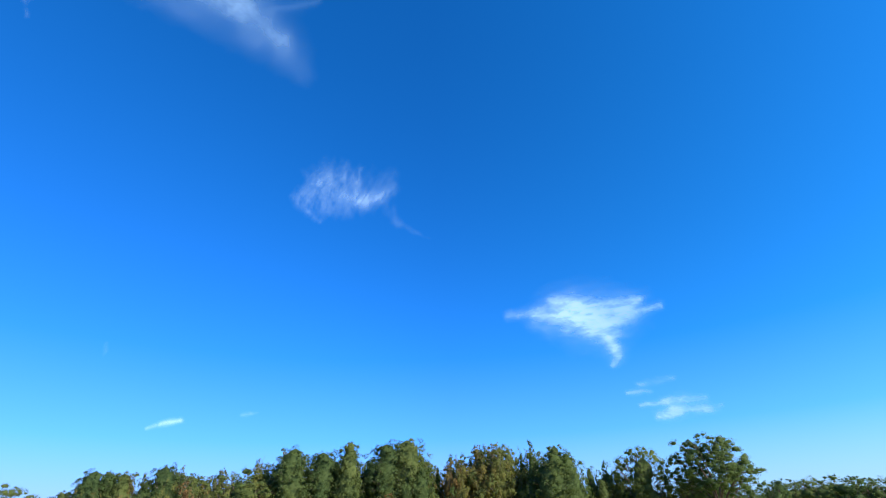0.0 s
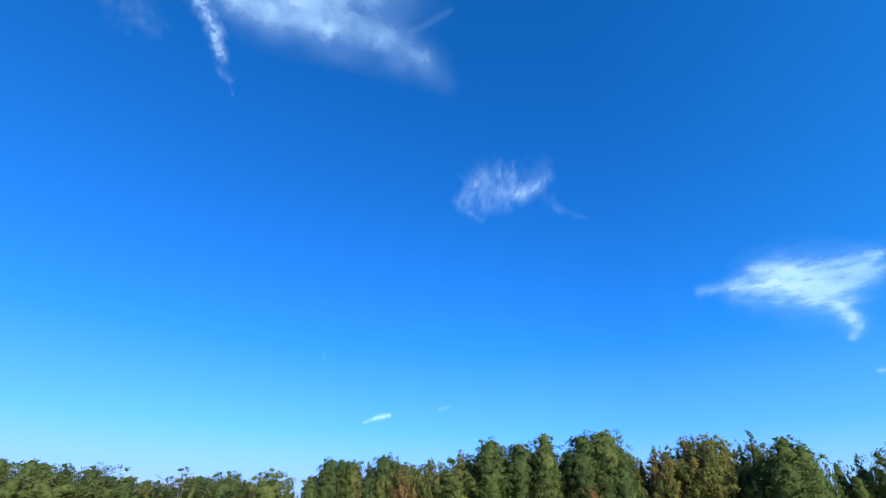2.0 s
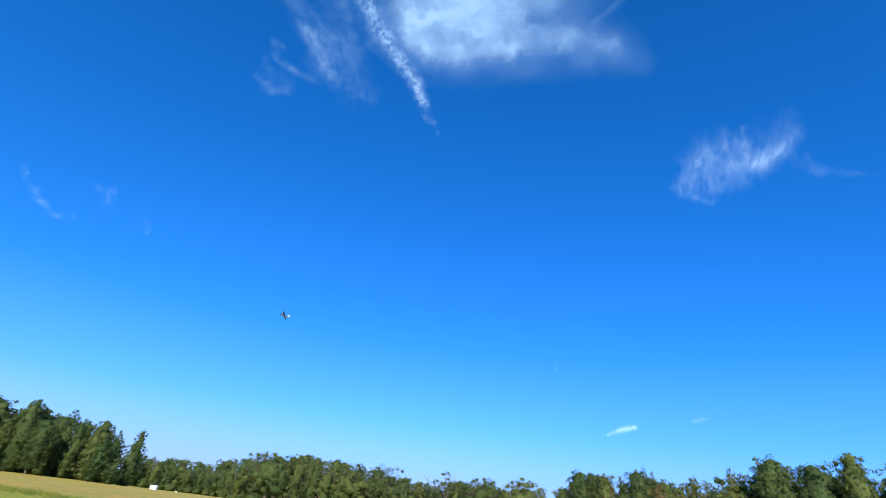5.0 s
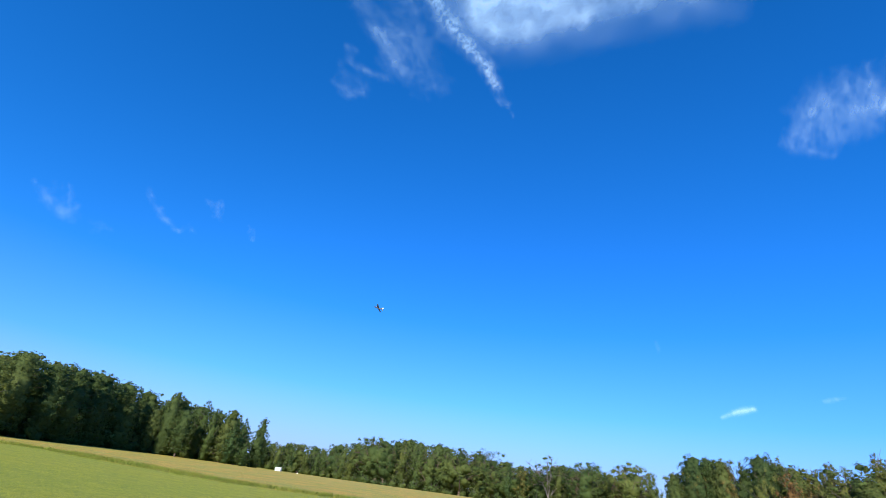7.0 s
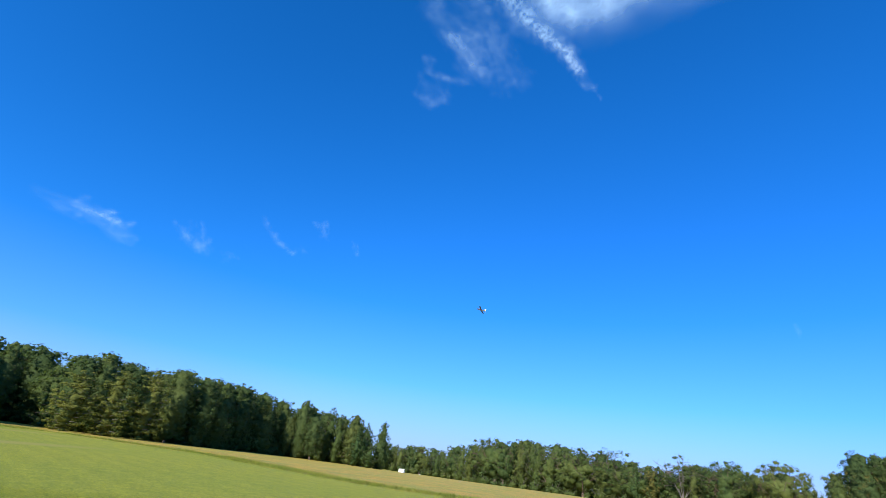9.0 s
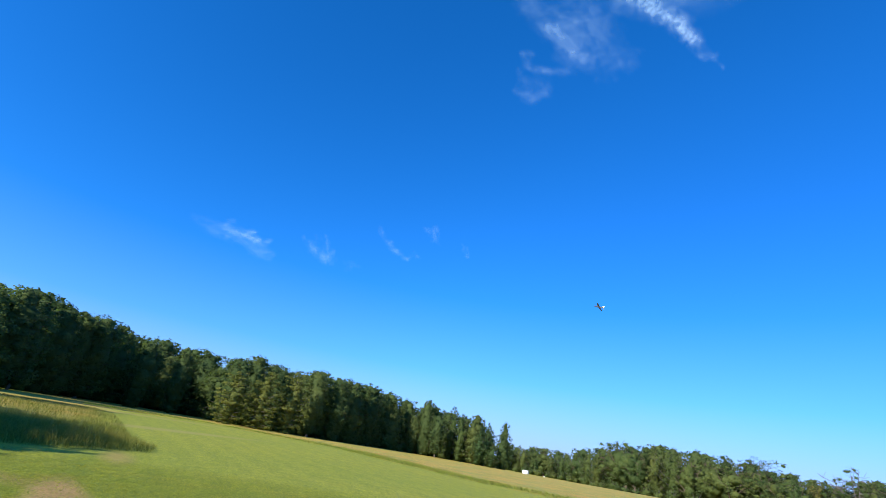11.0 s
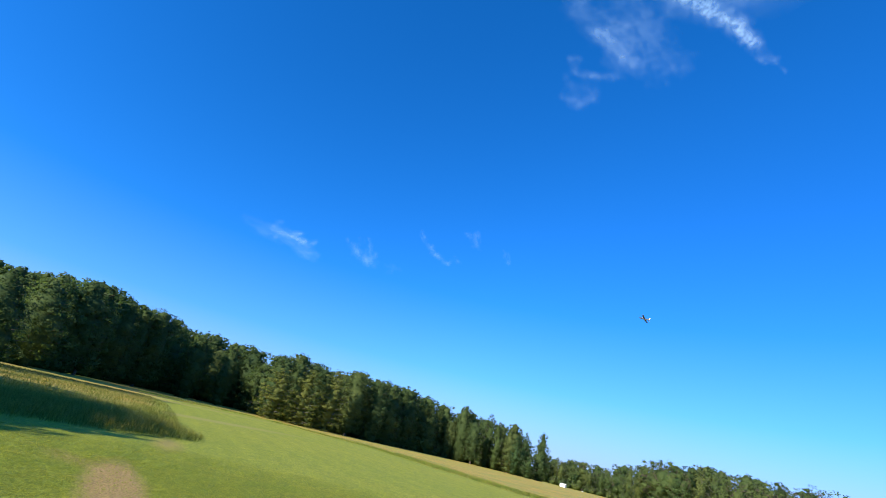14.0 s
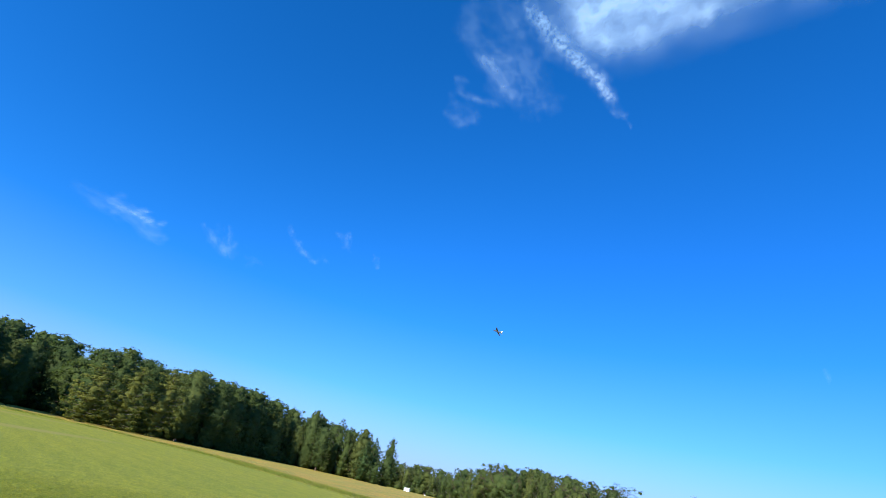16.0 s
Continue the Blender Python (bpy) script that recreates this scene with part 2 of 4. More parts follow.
    for args in ((-38, -18, 160, 9.0, 1.3, 0.5), (-60, -34, 150, 16.0, 2.0, 0.5)):
        col = mix_rgb(n, l, "MIX", spot(*args), col, gold.outputs[0])
    zone, straw = n.new("ShaderNodeAttribute"), ramp(n, [(0.3, (0.33, 0.262, 0.050)), (0.7, (0.48, 0.375, 0.088))])
    zone.attribute_name = "ripe"
    l.new(fine, straw.inputs[0])
    blush = ramp(n, [(0.38, (0.74, 0.93, 0.78)), (0.62, (1.24, 1.0, 0.9))])
    l.new(noise_node(n, l, pos, 0.22, 5, 0.65), blush.inputs[0])
    ripe = mix_rgb(n, l, "MULTIPLY", 1.0, straw.outputs[0], blush.outputs[0])
    ripe = mix_rgb(n, l, "MULTIPLY", 1.0, ripe, tufts.outputs[0])
    col = mix_rgb(n, l, "MIX", zone.outputs["Fac"], col, ripe)
    p, o, bump = n.new("ShaderNodeBsdfPrincipled"), n.new("ShaderNodeOutputMaterial"), n.new("ShaderNodeBump")
    p.inputs["Roughness"].default_value = 0.85
    p.inputs["Specular IOR Level"].default_value = 0.2
    bump.inputs["Strength"].default_value, bump.inputs["Distance"].default_value = 0.6, 0.05
    l.new(fine, bump.inputs["Height"])
    l.new(bump.outputs[0], p.inputs["Normal"])
    l.new(col, p.inputs["Base Color"])
    l.new(p.outputs[0], o.inputs[0])
    return m


def blade_material(name, low, high, height, spread=1.0):
    """Grass blades: green at the foot, ripe towards the tip, each blade its own shade."""
    m, n, l = material(name)
    geo, tc, sep = n.new("ShaderNodeNewGeometry"), n.new("ShaderNodeTexCoord"), n.new("ShaderNodeSeparateXYZ")
    at = n.new("ShaderNodeAttribute")
    at.attribute_name = "tip"
    r = ramp(n, [(0.15, low), (0.9, high)])
    l.new(at.outputs["Fac"], r.inputs[0])
    v = ramp(n, [(0.0, (1 - 0.3 * spread, 1 - 0.25 * spread, 1 - 0.4 * spread)), (1.0, (1 + 0.35 * spread, 1 + 0.2 * spread, 1 + 0.1 * spread))])
    l.new(geo.outputs["Random Per Island"], v.inputs[0])
    col = mix_rgb(n, l, "MULTIPLY", 1.0, r.outputs[0], v.outputs[0])
    pt = ramp(n, [(0.35, (0.85, 0.95, 0.8)), (0.65, (1.2, 1.05, 1.0))])
    l.new(noise_node(n, l, geo.outputs["Position"], height, 3), pt.inputs[0])
    col = mix_rgb(n, l, "MULTIPLY", 1.0, col, pt.outputs[0])
    p, t = n.new("ShaderNodeBsdfPrincipled"), n.new("ShaderNodeBsdfTranslucent")
    p.inputs["Roughness"].default_value = 0.6
    p.inputs["Specular IOR Level"].default_value = 0.25
    l.new(col, p.inputs["Base Color"])
    l.new(col, t.inputs["Color"])
    mx, o = n.new("ShaderNodeMixShader"), n.new("ShaderNodeOutputMaterial")
    mx.inputs[0].default_value = 0.5
    l.new(p.outputs[0], mx.inputs[1])
    l.new(t.outputs[0], mx.inputs[2])
    l.new(mx.outputs[0], o.inputs[0])
    return m


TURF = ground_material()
TALL = blade_material("tall_grass", (0.12, 0.17, 0.024), (0.47, 0.46, 0.12), 0.5)
STRAW = blade_material("ripe_grass", (0.56, 0.47, 0.12), (0.70, 0.55, 0.19), 0.12, 0.5)
RIM = blade_material("green_rim_grass", (0.40, 0.51, 0.08), (0.52, 0.57, 0.13), 0.3, 0.6)
SWARD = blade_material("mown_blades", (0.20, 0.245, 0.028), (0.37, 0.41, 0.055), 0.8, 0.8)


# ---- ground ----
def inside(poly, x, y):
    """Which points lie inside a polygon on the plan."""
    hit = np.zeros(len(x), bool)
    for (x0, y0), (x1, y1) in zip(poly, poly[1:] + poly[:1]):
        cross = ((y0 > y) != (y1 > y)) & (x < (x1 - x0) * (y - y0) / (y1 - y0 + 1e-12) + x0)
        hit ^= cross
    return hit


def rim_distance(poly, x, y, closed=True):
    best = np.full(len(x), 1e9)
    for (x0, y0), (x1, y1) in zip(poly, poly[1:] + (poly[:1] if closed else [])):
        dx, dy = x1 - x0, y1 - y0
        t = np.clip(((x - x0) * dx + (y - y0) * dy) / (dx * dx + dy * dy), 0, 1)
        best = np.minimum(best, np.hypot(x - x0 - t * dx, y - y0 - t * dy))
    return best


# line between the mown turf and the ripe unmown margin, and the woods behind it
MARGIN = [(-150, -120), (-82, -66), (-70, -46), (-76, -38), (-83, -32), (-75, -22), (-67, -10), (-54, -3), (-48, 0.5), (-41, 5), (-37, 10.5), (-30, 22), (-20, 36), (0, 52), (30, 62)]
MARGIN_BACK = [(60, 130), (-40, 140), (-130, 170), (-230, 120), (-260, 10), (-220, -60), (-200, -115)]

TONGUE = [(-30, -20), (-38, -24), (-52, -32), (-70, -40), (-75, -60), (-45, -58), (-30, -42), (-24, -28)]


def build_ground():
    rad = np.concatenate([[0.0], np.geomspace(1.5, 4600, 140)])
    ang = np.linspace(0, 2 * np.pi, 288, endpoint=False)
    rr, aa = np.meshgrid(rad[1:], ang, indexing="ij")
    x, y = rr * np.sin(aa), rr * np.cos(aa)
    v = np.stack([x, y, ground_z(x, y)], -1).reshape(-1, 3)
    v = np.concatenate([v, [[0, 0, 0]]])
    na, nr = len(ang), len(rad) - 1
    i, j = np.meshgrid(np.arange(nr - 1), np.arange(na), indexing="ij")
    k = (j + 1) % na
    quads = np.stack([i * na + j, i * na + k, (i + 1) * na + k, (i + 1) * na + j], -1).reshape(-1, 4)[:, ::-1]
    faces = [tuple(q) for q in quads.tolist()] + [(int(q), int((q + 1) % na), len(v) - 1)[::-1] for q in range(na)]
    me = bpy.data.meshes.new("ground")
    me.from_pydata(v.tolist(), [], faces)
    me.polygons.foreach_set("use_smooth", np.ones(len(faces), dtype=bool))
    me.materials.append(TURF)
    ripe = (inside(MARGIN + MARGIN_BACK, v[:, 0], v[:, 1]) | inside(TONGUE, v[:, 0], v[:, 1])).astype(np.float32)
    me.attributes.new("ripe", "FLOAT", "POINT").data.foreach_set("value", ripe)
    if me.polygons[0].normal.z < 0:
        me.flip_normals()
    return tagged(new("ground", me), "wide green mown field with dry worn patches", "ground", kind="structure")



ground = build_ground()

# ---- trees ----
UP = np.array([0, 0, 1.0])


def tube(points, radii, sides=6):
    """A tapered limb along points."""
    points = np.asarray(points, float)
    verts, faces = [], []
    for k, (p, r) in enumerate(zip(points, radii)):
        d = points[min(k + 1, len(points) - 1)] - points[max(k - 1, 0)]
        d = d / (np.linalg.norm(d) + 1e-9)
        a = np.cross(d, [0.31, 0.95, 0.05])
        a /= np.linalg.norm(a)
        b = np.cross(d, a)
        for s in range(sides):
            q = 2 * math.pi * s / sides
            verts.append(p + r * (a * math.cos(q) + b * math.sin(q)))
    for k in range(len(points) - 1):
        for s in range(sides):
            n = (s + 1) % sides
            faces.append((k * sides + s, k * sides + n, (k + 1) * sides + n, (k + 1) * sides + s))
    return verts, faces


def join(pieces):
    verts, faces, base = [], [], 0
    for v, f in pieces:
        verts.extend(v)
        faces.extend(tuple(i + base for i in q) for q in f)
        base += len(v)
    return np.array(verts), np.array(faces)


def ball():
    """The corners and sides of a small rough ball."""
    bm = bmesh.new()
    bmesh.ops.create_cone(bm, cap_ends=False, segments=5, radius1=0.9, radius2=0.9, depth=0.9)
    for z in (1, -1):
        tip = bm.verts.new((0, 0, z * 1.05))
        rim = [v for v in bm.verts if v is not tip and v.co.z * z > 0 and abs(v.co.z) < 1]
        rim.sort(key=lambda v: math.atan2(v.co.y, v.co.x))
        for k in range(5):
            bm.faces.new((rim[k], rim[(k + 1) % 5], tip) if z > 0 else (rim[(k + 1) % 5], rim[k], tip))
    bmesh.ops.rotate(bm, matrix=Matrix.Rotation(0.63, 3, "Z"), verts=[v for v in bm.verts if 0 < v.co.z < 1])
    bmesh.ops.triangulate(bm, faces=bm.faces)
    bm.verts.index_update()
    out = np.array([v.co for v in bm.verts]), np.array([[v.index for v in f.verts] for f in bm.faces])
    bm.free()
    return out


BALL_V, BALL_F = ball()


def crown_of(rng, centres, radii, tufts, size, flat=0.7, outward=0.9, rise=0.3, depth=0.42, fuzz=0.2, core=0.55, hearts=()):
    """A crown of overlapping loose puffs of small pointed sprays, round a few dense inner masses. Gives corners, sides and normals."""
    centres, radii = np.asarray(centres, float), np.asarray(radii, float)
    mid = np.array([0, 0, centres[:, 2].mean()])
    # the inner masses carry sprays as well, more sparsely
    whole = np.concatenate([centres] + [[c] for c, r in hearts])
    size_of = np.concatenate([radii, [1.04 * r for c, r in hearts]])
    heart = np.arange(len(whole)) >= len(centres)
    squash = np.where(heart[:, None], 1.0, np.array([1, 1, flat]))
    chance = size_of ** 2 * np.where(heart, 0.36, 1)
    own = rng.choice(len(whole), int(tufts * 2.6), p=chance / chance.sum())
    d = rng.normal(size=(len(own), 3))
    d /= np.linalg.norm(d, axis=1)[:, None]
    # each puff is lumpy: its rim swells and shrinks with the direction
    ph = rng.random((len(whole), 3)) * 6.283
    swell = 0.9 + 0.2 * np.sin(3 * d[:, 0] + ph[own, 0]) * np.sin(3 * d[:, 1] + ph[own, 1]) + 0.16 * np.sin(5 * d[:, 2] + 4 * d[:, 0] + ph[own, 2])
    reach = swell * (1 - depth * rng.random(len(own)) ** 1.3 + fuzz * rng.random(len(own)) ** 3)
    reach = np.where(heart[own], 0.95 + 0.2 * rng.random(len(own)), reach)
    p = whole[own] + d * squash[own] * (size_of[own] * reach)[:, None]
    side = (whole[own] - mid) * np.array([1, 1, 0.5])
    ok = ((d * side).sum(1) > -0.2 * np.linalg.norm(side, axis=1)) | heart[own]
    for q in range(len(whole)):
        e = np.linalg.norm((p - whole[q]) / squash[q], axis=1) / size_of[q]
        ok &= (e > (0.9 if heart[q] else 0.62)) | (own == q)
    pick = np.flatnonzero(ok)[:tufts]
    d, p = d[pick], p[pick]
    away = (p - mid) * np.array([1, 1, 0.5])
    away /= np.linalg.norm(away, axis=1)[:, None] + 1e-9
    n = 0.6 * d + outward * away + UP * 0.2 + rng.normal(size=p.shape) * 0.22
    n /= np.linalg.norm(n, axis=1)[:, None]
    face = n + rng.normal(size=p.shape) * 0.45
    face /= np.linalg.norm(face, axis=1)[:, None]
    t = np.cross(face, rng.normal(size=p.shape)) + UP * rise
    t -= face * (t * face).sum(1)[:, None]
    t /= np.linalg.norm(t, axis=1)[:, None] + 1e-9
    b = np.cross(face, t)
    s = size * (0.55 + 0.9 * rng.random((len(p), 1)))
    w = s * (0.42 + 0.35 * rng.random((len(p), 1)))
    v = np.stack([p - t * s * 0.45 + b * w, p - t * s * 0.6 - b * w, p + t * s], 1).reshape(-1, 3)
    lumps, sides, out = [], [], []
    for c, r, f in [(c, core * r, flat) for c, r in list(zip(centres, radii))[::2 if len(hearts) else 1] if core] + [(c, r, 1.0) for c, r in hearts]:
        hv = BALL_V * r * rng.uniform(0.75, 1.1, (len(BALL_V), 1)) * np.array([1, 1, f])
        a = rng.random() * 6.283
        hv = np.stack([hv[:, 0] * math.cos(a) - hv[:, 1] * math.sin(a), hv[:, 0] * math.sin(a) + hv[:, 1] * math.cos(a), hv[:, 2]], 1)
        sides.append(BALL_F + len(lumps) * len(BALL_V))
        lumps.append(hv + np.asarray(c))
        o = hv / r + outward * 0.6 * (lumps[-1] - mid) / (np.linalg.norm(lumps[-1] - mid, axis=1)[:, None] + 1e-9)
        out.append(o)
    f = np.arange(len(v)).reshape(-1, 3) + len(lumps) * len(BALL_V)
    return np.concatenate(lumps + [v]), np.concatenate(sides + [f]), np.concatenate(out + [np.repeat(n, 3, axis=0)])


def tree_thing(name, wood, crown, wood_mat, leaf_mat, label, category, shrub=False):
    root = thing(name, label, category)
    grow = 1.0 if shrub else 10.0 / max(np.percentile(crown[0][:, 2], 99.7), np.percentile(wood[0][:, 2], 99))
    part("trunk" if not shrub else "stems", mesh_of("trunk", wood[0] * grow, wood[1], wood_mat, True), root)
    me = mesh_of("crown", crown[0] * grow, crown[1], leaf_mat, True)
    n = crown[2] / (np.linalg.norm(crown[2], axis=1)[:, None] + 1e-9)
    me.normals_split_custom_set_from_vertices(n.tolist())
    part("crown", me, root)
    return root


def pine(seed, bare=0.3, spread=0.2, top=0.55, dens=6900, size=0.103, round_=1.7, leaf=None, fine=1.0, layered=0.0, name="pine_tree", label="tall dark green pine at the edge of the wood"):
    """A pine of unit height 10: straight trunk, tiers of limbs with rounded needle puffs, uneven outline."""
    rng = np.random.default_rng(seed)
    h = 10.0
    lean = rng.normal(0, 0.015, 2)
    axis = lambda z: np.array([lean[0] * z + 0.05 * math.sin(z * 0.8 + seed), lean[1] * z + 0.05 * math.cos(z * 0.7 + seed), z])
    pieces = [tube([axis(z) for z in np.linspace(-0.3, h * 0.97, 9)], np.linspace(0.20, 0.02, 9), 7)]
    centres, radii, hearts = [], [], []
    z = bare * h
    while z < h * 0.95:
        k = (z / h - bare) / (1 - bare)
        prof = min(1, 0.6 + 0.4 * math.sin(math.pi / 2 * k / top)) if k < top else max(0.0, 1 - ((k - top) / (1.03 - top)) ** round_) ** 0.75
        limbs = rng.integers(5, 8)
        turn = rng.random() * 6.283
        for q in range(limbs):
            a = turn + 6.283 * (q + 0.7 * rng.random()) / limbs
            length = spread * h * prof * (0.68 + 0.4 * rng.random()) + 0.12
            rise = (0.02 + 0.45 * k * (1 - 0.4 * layered)) * length * (0.5 + 0.9 * rng.random()) + layered * length * rng.uniform(-0.15, 0.35)
            way = np.array([math.cos(a), math.sin(a), 0])
            p0 = axis(z + rng.normal(0, 0.15))
            p1 = p0 + way * length * 0.55 + UP * rise * 0.35
            p2 = p0 + way * length + UP * rise
            pieces.append(tube([p0, p1, p2], [(0.05 + 0.015 * layered) * (1.15 - k), (0.034 + 0.012 * layered) * (1.1 - k), 0.01], 3))
            for s in (0.35, 0.66, 0.97) if layered else (0.6, 0.97) if length > 1.2 else (0.85,):
                c = (1 - s) * (1 - s) * p0 + 2 * s * (1 - s) * p1 + s * s * p2
                centres.append(c + rng.normal(0, 0.12, 3))
                radii.append((0.26 + 0.3 * rng.random()) * (0.65 + 0.35 * prof) * fine ** 0.5)
        if prof > 0.12:
            hearts.append((axis(z) + np.append(rng.normal(0, 0.12, 2), 0.1), spread * h * prof * (0.66 - 0.34 * layered)))
        z += h * fine * (0.042 + 0.02 * rng.random()) * (1 + 0.35 * layered)
    for q in (0.94, 0.985):
        centres.append(axis(h * q))
        radii.append(0.36 if q < 0.95 else 0.24)
    crown = crown_of(rng, centres, radii, dens, size, 0.95 - 0.35 * layered, outward=0.6, hearts=hearts)
    return tree_thing(name, join(pieces), crown, GREY_BARK if layered else BARK, leaf or NEEDLES, label, "tree")


def broadleaf(seed, base=0.25, spread=0.36, leaf=None, name="broadleaf_tree", label="broad green leafy tree", dens=7800, size=0.105, bare_top=False, dome=150, clump=0.9, airy=False):
    """A broad tree of unit height 10: a forking trunk and a crown of leaf clumps with gaps."""
    rng = np.random.default_rng(seed)
    h = 10.0
    pieces, centres, radii = [], [], []
    fork = h * (base + 0.08)
    pieces.append(tube([(0, 0, -0.3), (0.05, 0.03, fork * 0.5), (0.0, 0.08, fork)], [0.30, 0.24, 0.19], 8))
    mains = rng.integers(6, 9)
    for q in range(mains):
        a = 2 * math.pi * (q + 0.5 * rng.random()) / mains
        tilt = 0.25 + 0.75 * rng.random()
        reach = spread * h * tilt * (0.8 + 0.3 * rng.random())
        rise = (h * 0.93 - fork) * (1.02 - 0.62 * tilt * tilt) * (0.85 + 0.15 * rng.random())
        way = np.array([math.cos(a), math.sin(a), 0])
        p0, p2 = np.array([0, 0.05, fork * (0.75 + 0.3 * rng.random())]), way * reach + UP * (fork + rise)
        p1 = way * reach * 0.45 + UP * (fork + rise * 0.5) + rng.normal(0, 0.15, 3)
        pieces.append(tube([p0, p1, p2], [0.13 - 0.06 * bare_top, 0.08 - 0.04 * bare_top, 0.02], 5))
        for w in range(rng.integers(5, 8) * (3 if bare_top else 1)):
            s = 0.35 + 0.65 * rng.random()
            o = (1 - s) * (1 - s) * p0 + 2 * s * (1 - s) * p1 + s * s * p2
            d = rng.normal(size=3)
            d[2] = abs(d[2]) * 0.4 - 0.1
            d = d / np.linalg.norm(d) + way * 0.5
            e = o + d * (0.07 + 0.10 * rng.random()) * h * (spread / 0.36)
            e[2] = min(e[2], h * 0.98)
            pieces.append(tube([o, (o + e) / 2 + rng.normal(0, 0.08, 3), e], [0.045, 0.025, 0.008], 3))
            if bare_top and e[2] > h * 0.62 and rng.random() < 0.72:
                for q2 in range(4):
                    tip = e + rng.normal(0, 0.35, 3) + UP * 0.2
                    pieces.append(tube([o + (e - o) * rng.uniform(0.4, 1), (o + e) / 2 * 0.2 + (e + tip) / 2 * 0.8, tip], [0.025, 0.02, 0.012], 3))
                continue
            centres.append(e + rng.normal(0, 0.12, 3))
            radii.append((0.5 + 0.4 * rng.random()) * (0.5 if bare_top else clump))
    # outer dome of clumps, with gaps
    if not bare_top:
        heart, lift = fork + 0.46 * (h - fork), 0.5 * (h - fork)
        for q in range(dome):
            d = rng.normal(size=3)
            d /= np.linalg.norm(d)
            if d[2] < -0.75 or math.sin(5 * d[0] + seed) * math.sin(4 * d[1] + 2 * d[2] + seed) > (0.42 if airy else 0.55):
                continue
            k = 0.70 + 0.26 * rng.random()
            c = np.array([d[0] * spread * h * k, d[1] * spread * h * k, heart + d[2] * lift * k])
            inner = c * np.array([0.55, 0.55, 1]) - UP * 0.5
            pieces.append(tube([inner, (inner + c) / 2 + UP * 0.12, c], [0.03, 0.02, 0.006], 3))
            centres.append(c)
            radii.append((0.36 + 0.36 * rng.random()) * clump * spread / 0.36)
            if airy and rng.random() < 0.55:
                centres.append(c * np.array([0.6, 0.6, 1]) + np.array([0, 0, (heart - c[2]) * 0.35]))
                radii.append((0.36 + 0.36 * rng.random()) * clump * spread / 0.36)
    hearts = [] if airy or bare_top else [((rng.normal(0, 0.15) * spread * h, rng.normal(0, 0.15) * spread * h, fork + (h - fork) * rng.uniform(0.08, 0.6)), spread * h * rng.uniform(0.24, 0.36)) for q in range(18)]
    crown = crown_of(rng, centres, radii, dens, size, 0.6 if airy else 0.8, outward=0.7 if airy else 0.9, hearts=hearts)
    return tree_thing(name, join(pieces), crown, GREY_BARK if bare_top else BARK, leaf or BROAD, label, "tree")


def upright(seed, spread=0.16, leaf=None, name="young_tree", label="slender young tree with turning leaves", cone=0.5, dens=4800, size=0.095, wood=None, whips=0):
    """A narrow tree of unit height 10 with rising twigs (sweetgum, poplar, cedar), pointed and feathery."""
    rng = np.random.default_rng(seed)
    h = 10.0
    pieces = [tube([(0.06 * math.sin(z * 0.6 + seed), 0.06 * math.cos(z * 0.5), z) for z in np.linspace(-0.3, h * 0.96, 8)], np.linspace(0.13, 0.012, 8), 6)]
    centres, radii, hearts = [], [], []
    z = 0.06 * h
    while z < h * 0.97:
        k = z / h
        prof = min(1.0, (1 - k) / (1 - cone) + 0.08) * (0.75 + 0.25 * min(1, k * 5))
        for q in range(rng.integers(3, 6)):
            a = rng.random() * 2 * math.pi
            length = spread * h * prof * (0.5 + 0.65 * rng.random())
            way = np.array([math.cos(a), math.sin(a), 0])
            p0 = np.array([0, 0, z])
            p2 = p0 + way * length + UP * length * (0.5 + 0.6 * rng.random())
            p2[2] = min(p2[2], h * 0.99)
            p1 = (p0 + p2) / 2 + way * length * 0.12
            pieces.append(tube([p0, p1, p2], [0.03, 0.018, 0.006], 3))
            for s in (0.5, 0.95) if length > 1.3 else (0.75,):
                centres.append(p0 + (p2 - p0) * s + rng.normal(0, 0.08, 3))
                radii.append((0.2 + 0.2 * rng.random()) * (0.6 + 0.55 * prof))
        hearts.append(((rng.normal(0, 0.1), rng.normal(0, 0.1), z), spread * h * prof * 0.35))
        z += h * (0.046 + 0.02 * rng.random())
    # bare shoots above the leaves
    for q in range(whips):
        a, z = rng.random() * 6.283, h * rng.uniform(0.6, 0.86)
        p0 = np.array([0, 0, z])
        p2 = p0 + np.array([math.cos(a), math.sin(a), 0]) * spread * h * rng.uniform(0.15, 0.6) + UP * h * rng.uniform(0.12, 0.22)
        pieces.append(tube([p0, (p0 + p2) / 2, p2], [0.03, 0.022, 0.008], 3))
    crown = crown_of(rng, centres, radii, dens, size, 1.5, rise=0.8, depth=0.5, fuzz=0.35, core=0.5, hearts=hearts)
    return tree_thing(name, join(pieces), crown, wood or GREY_BARK, leaf or AUTUMN, label, "tree")


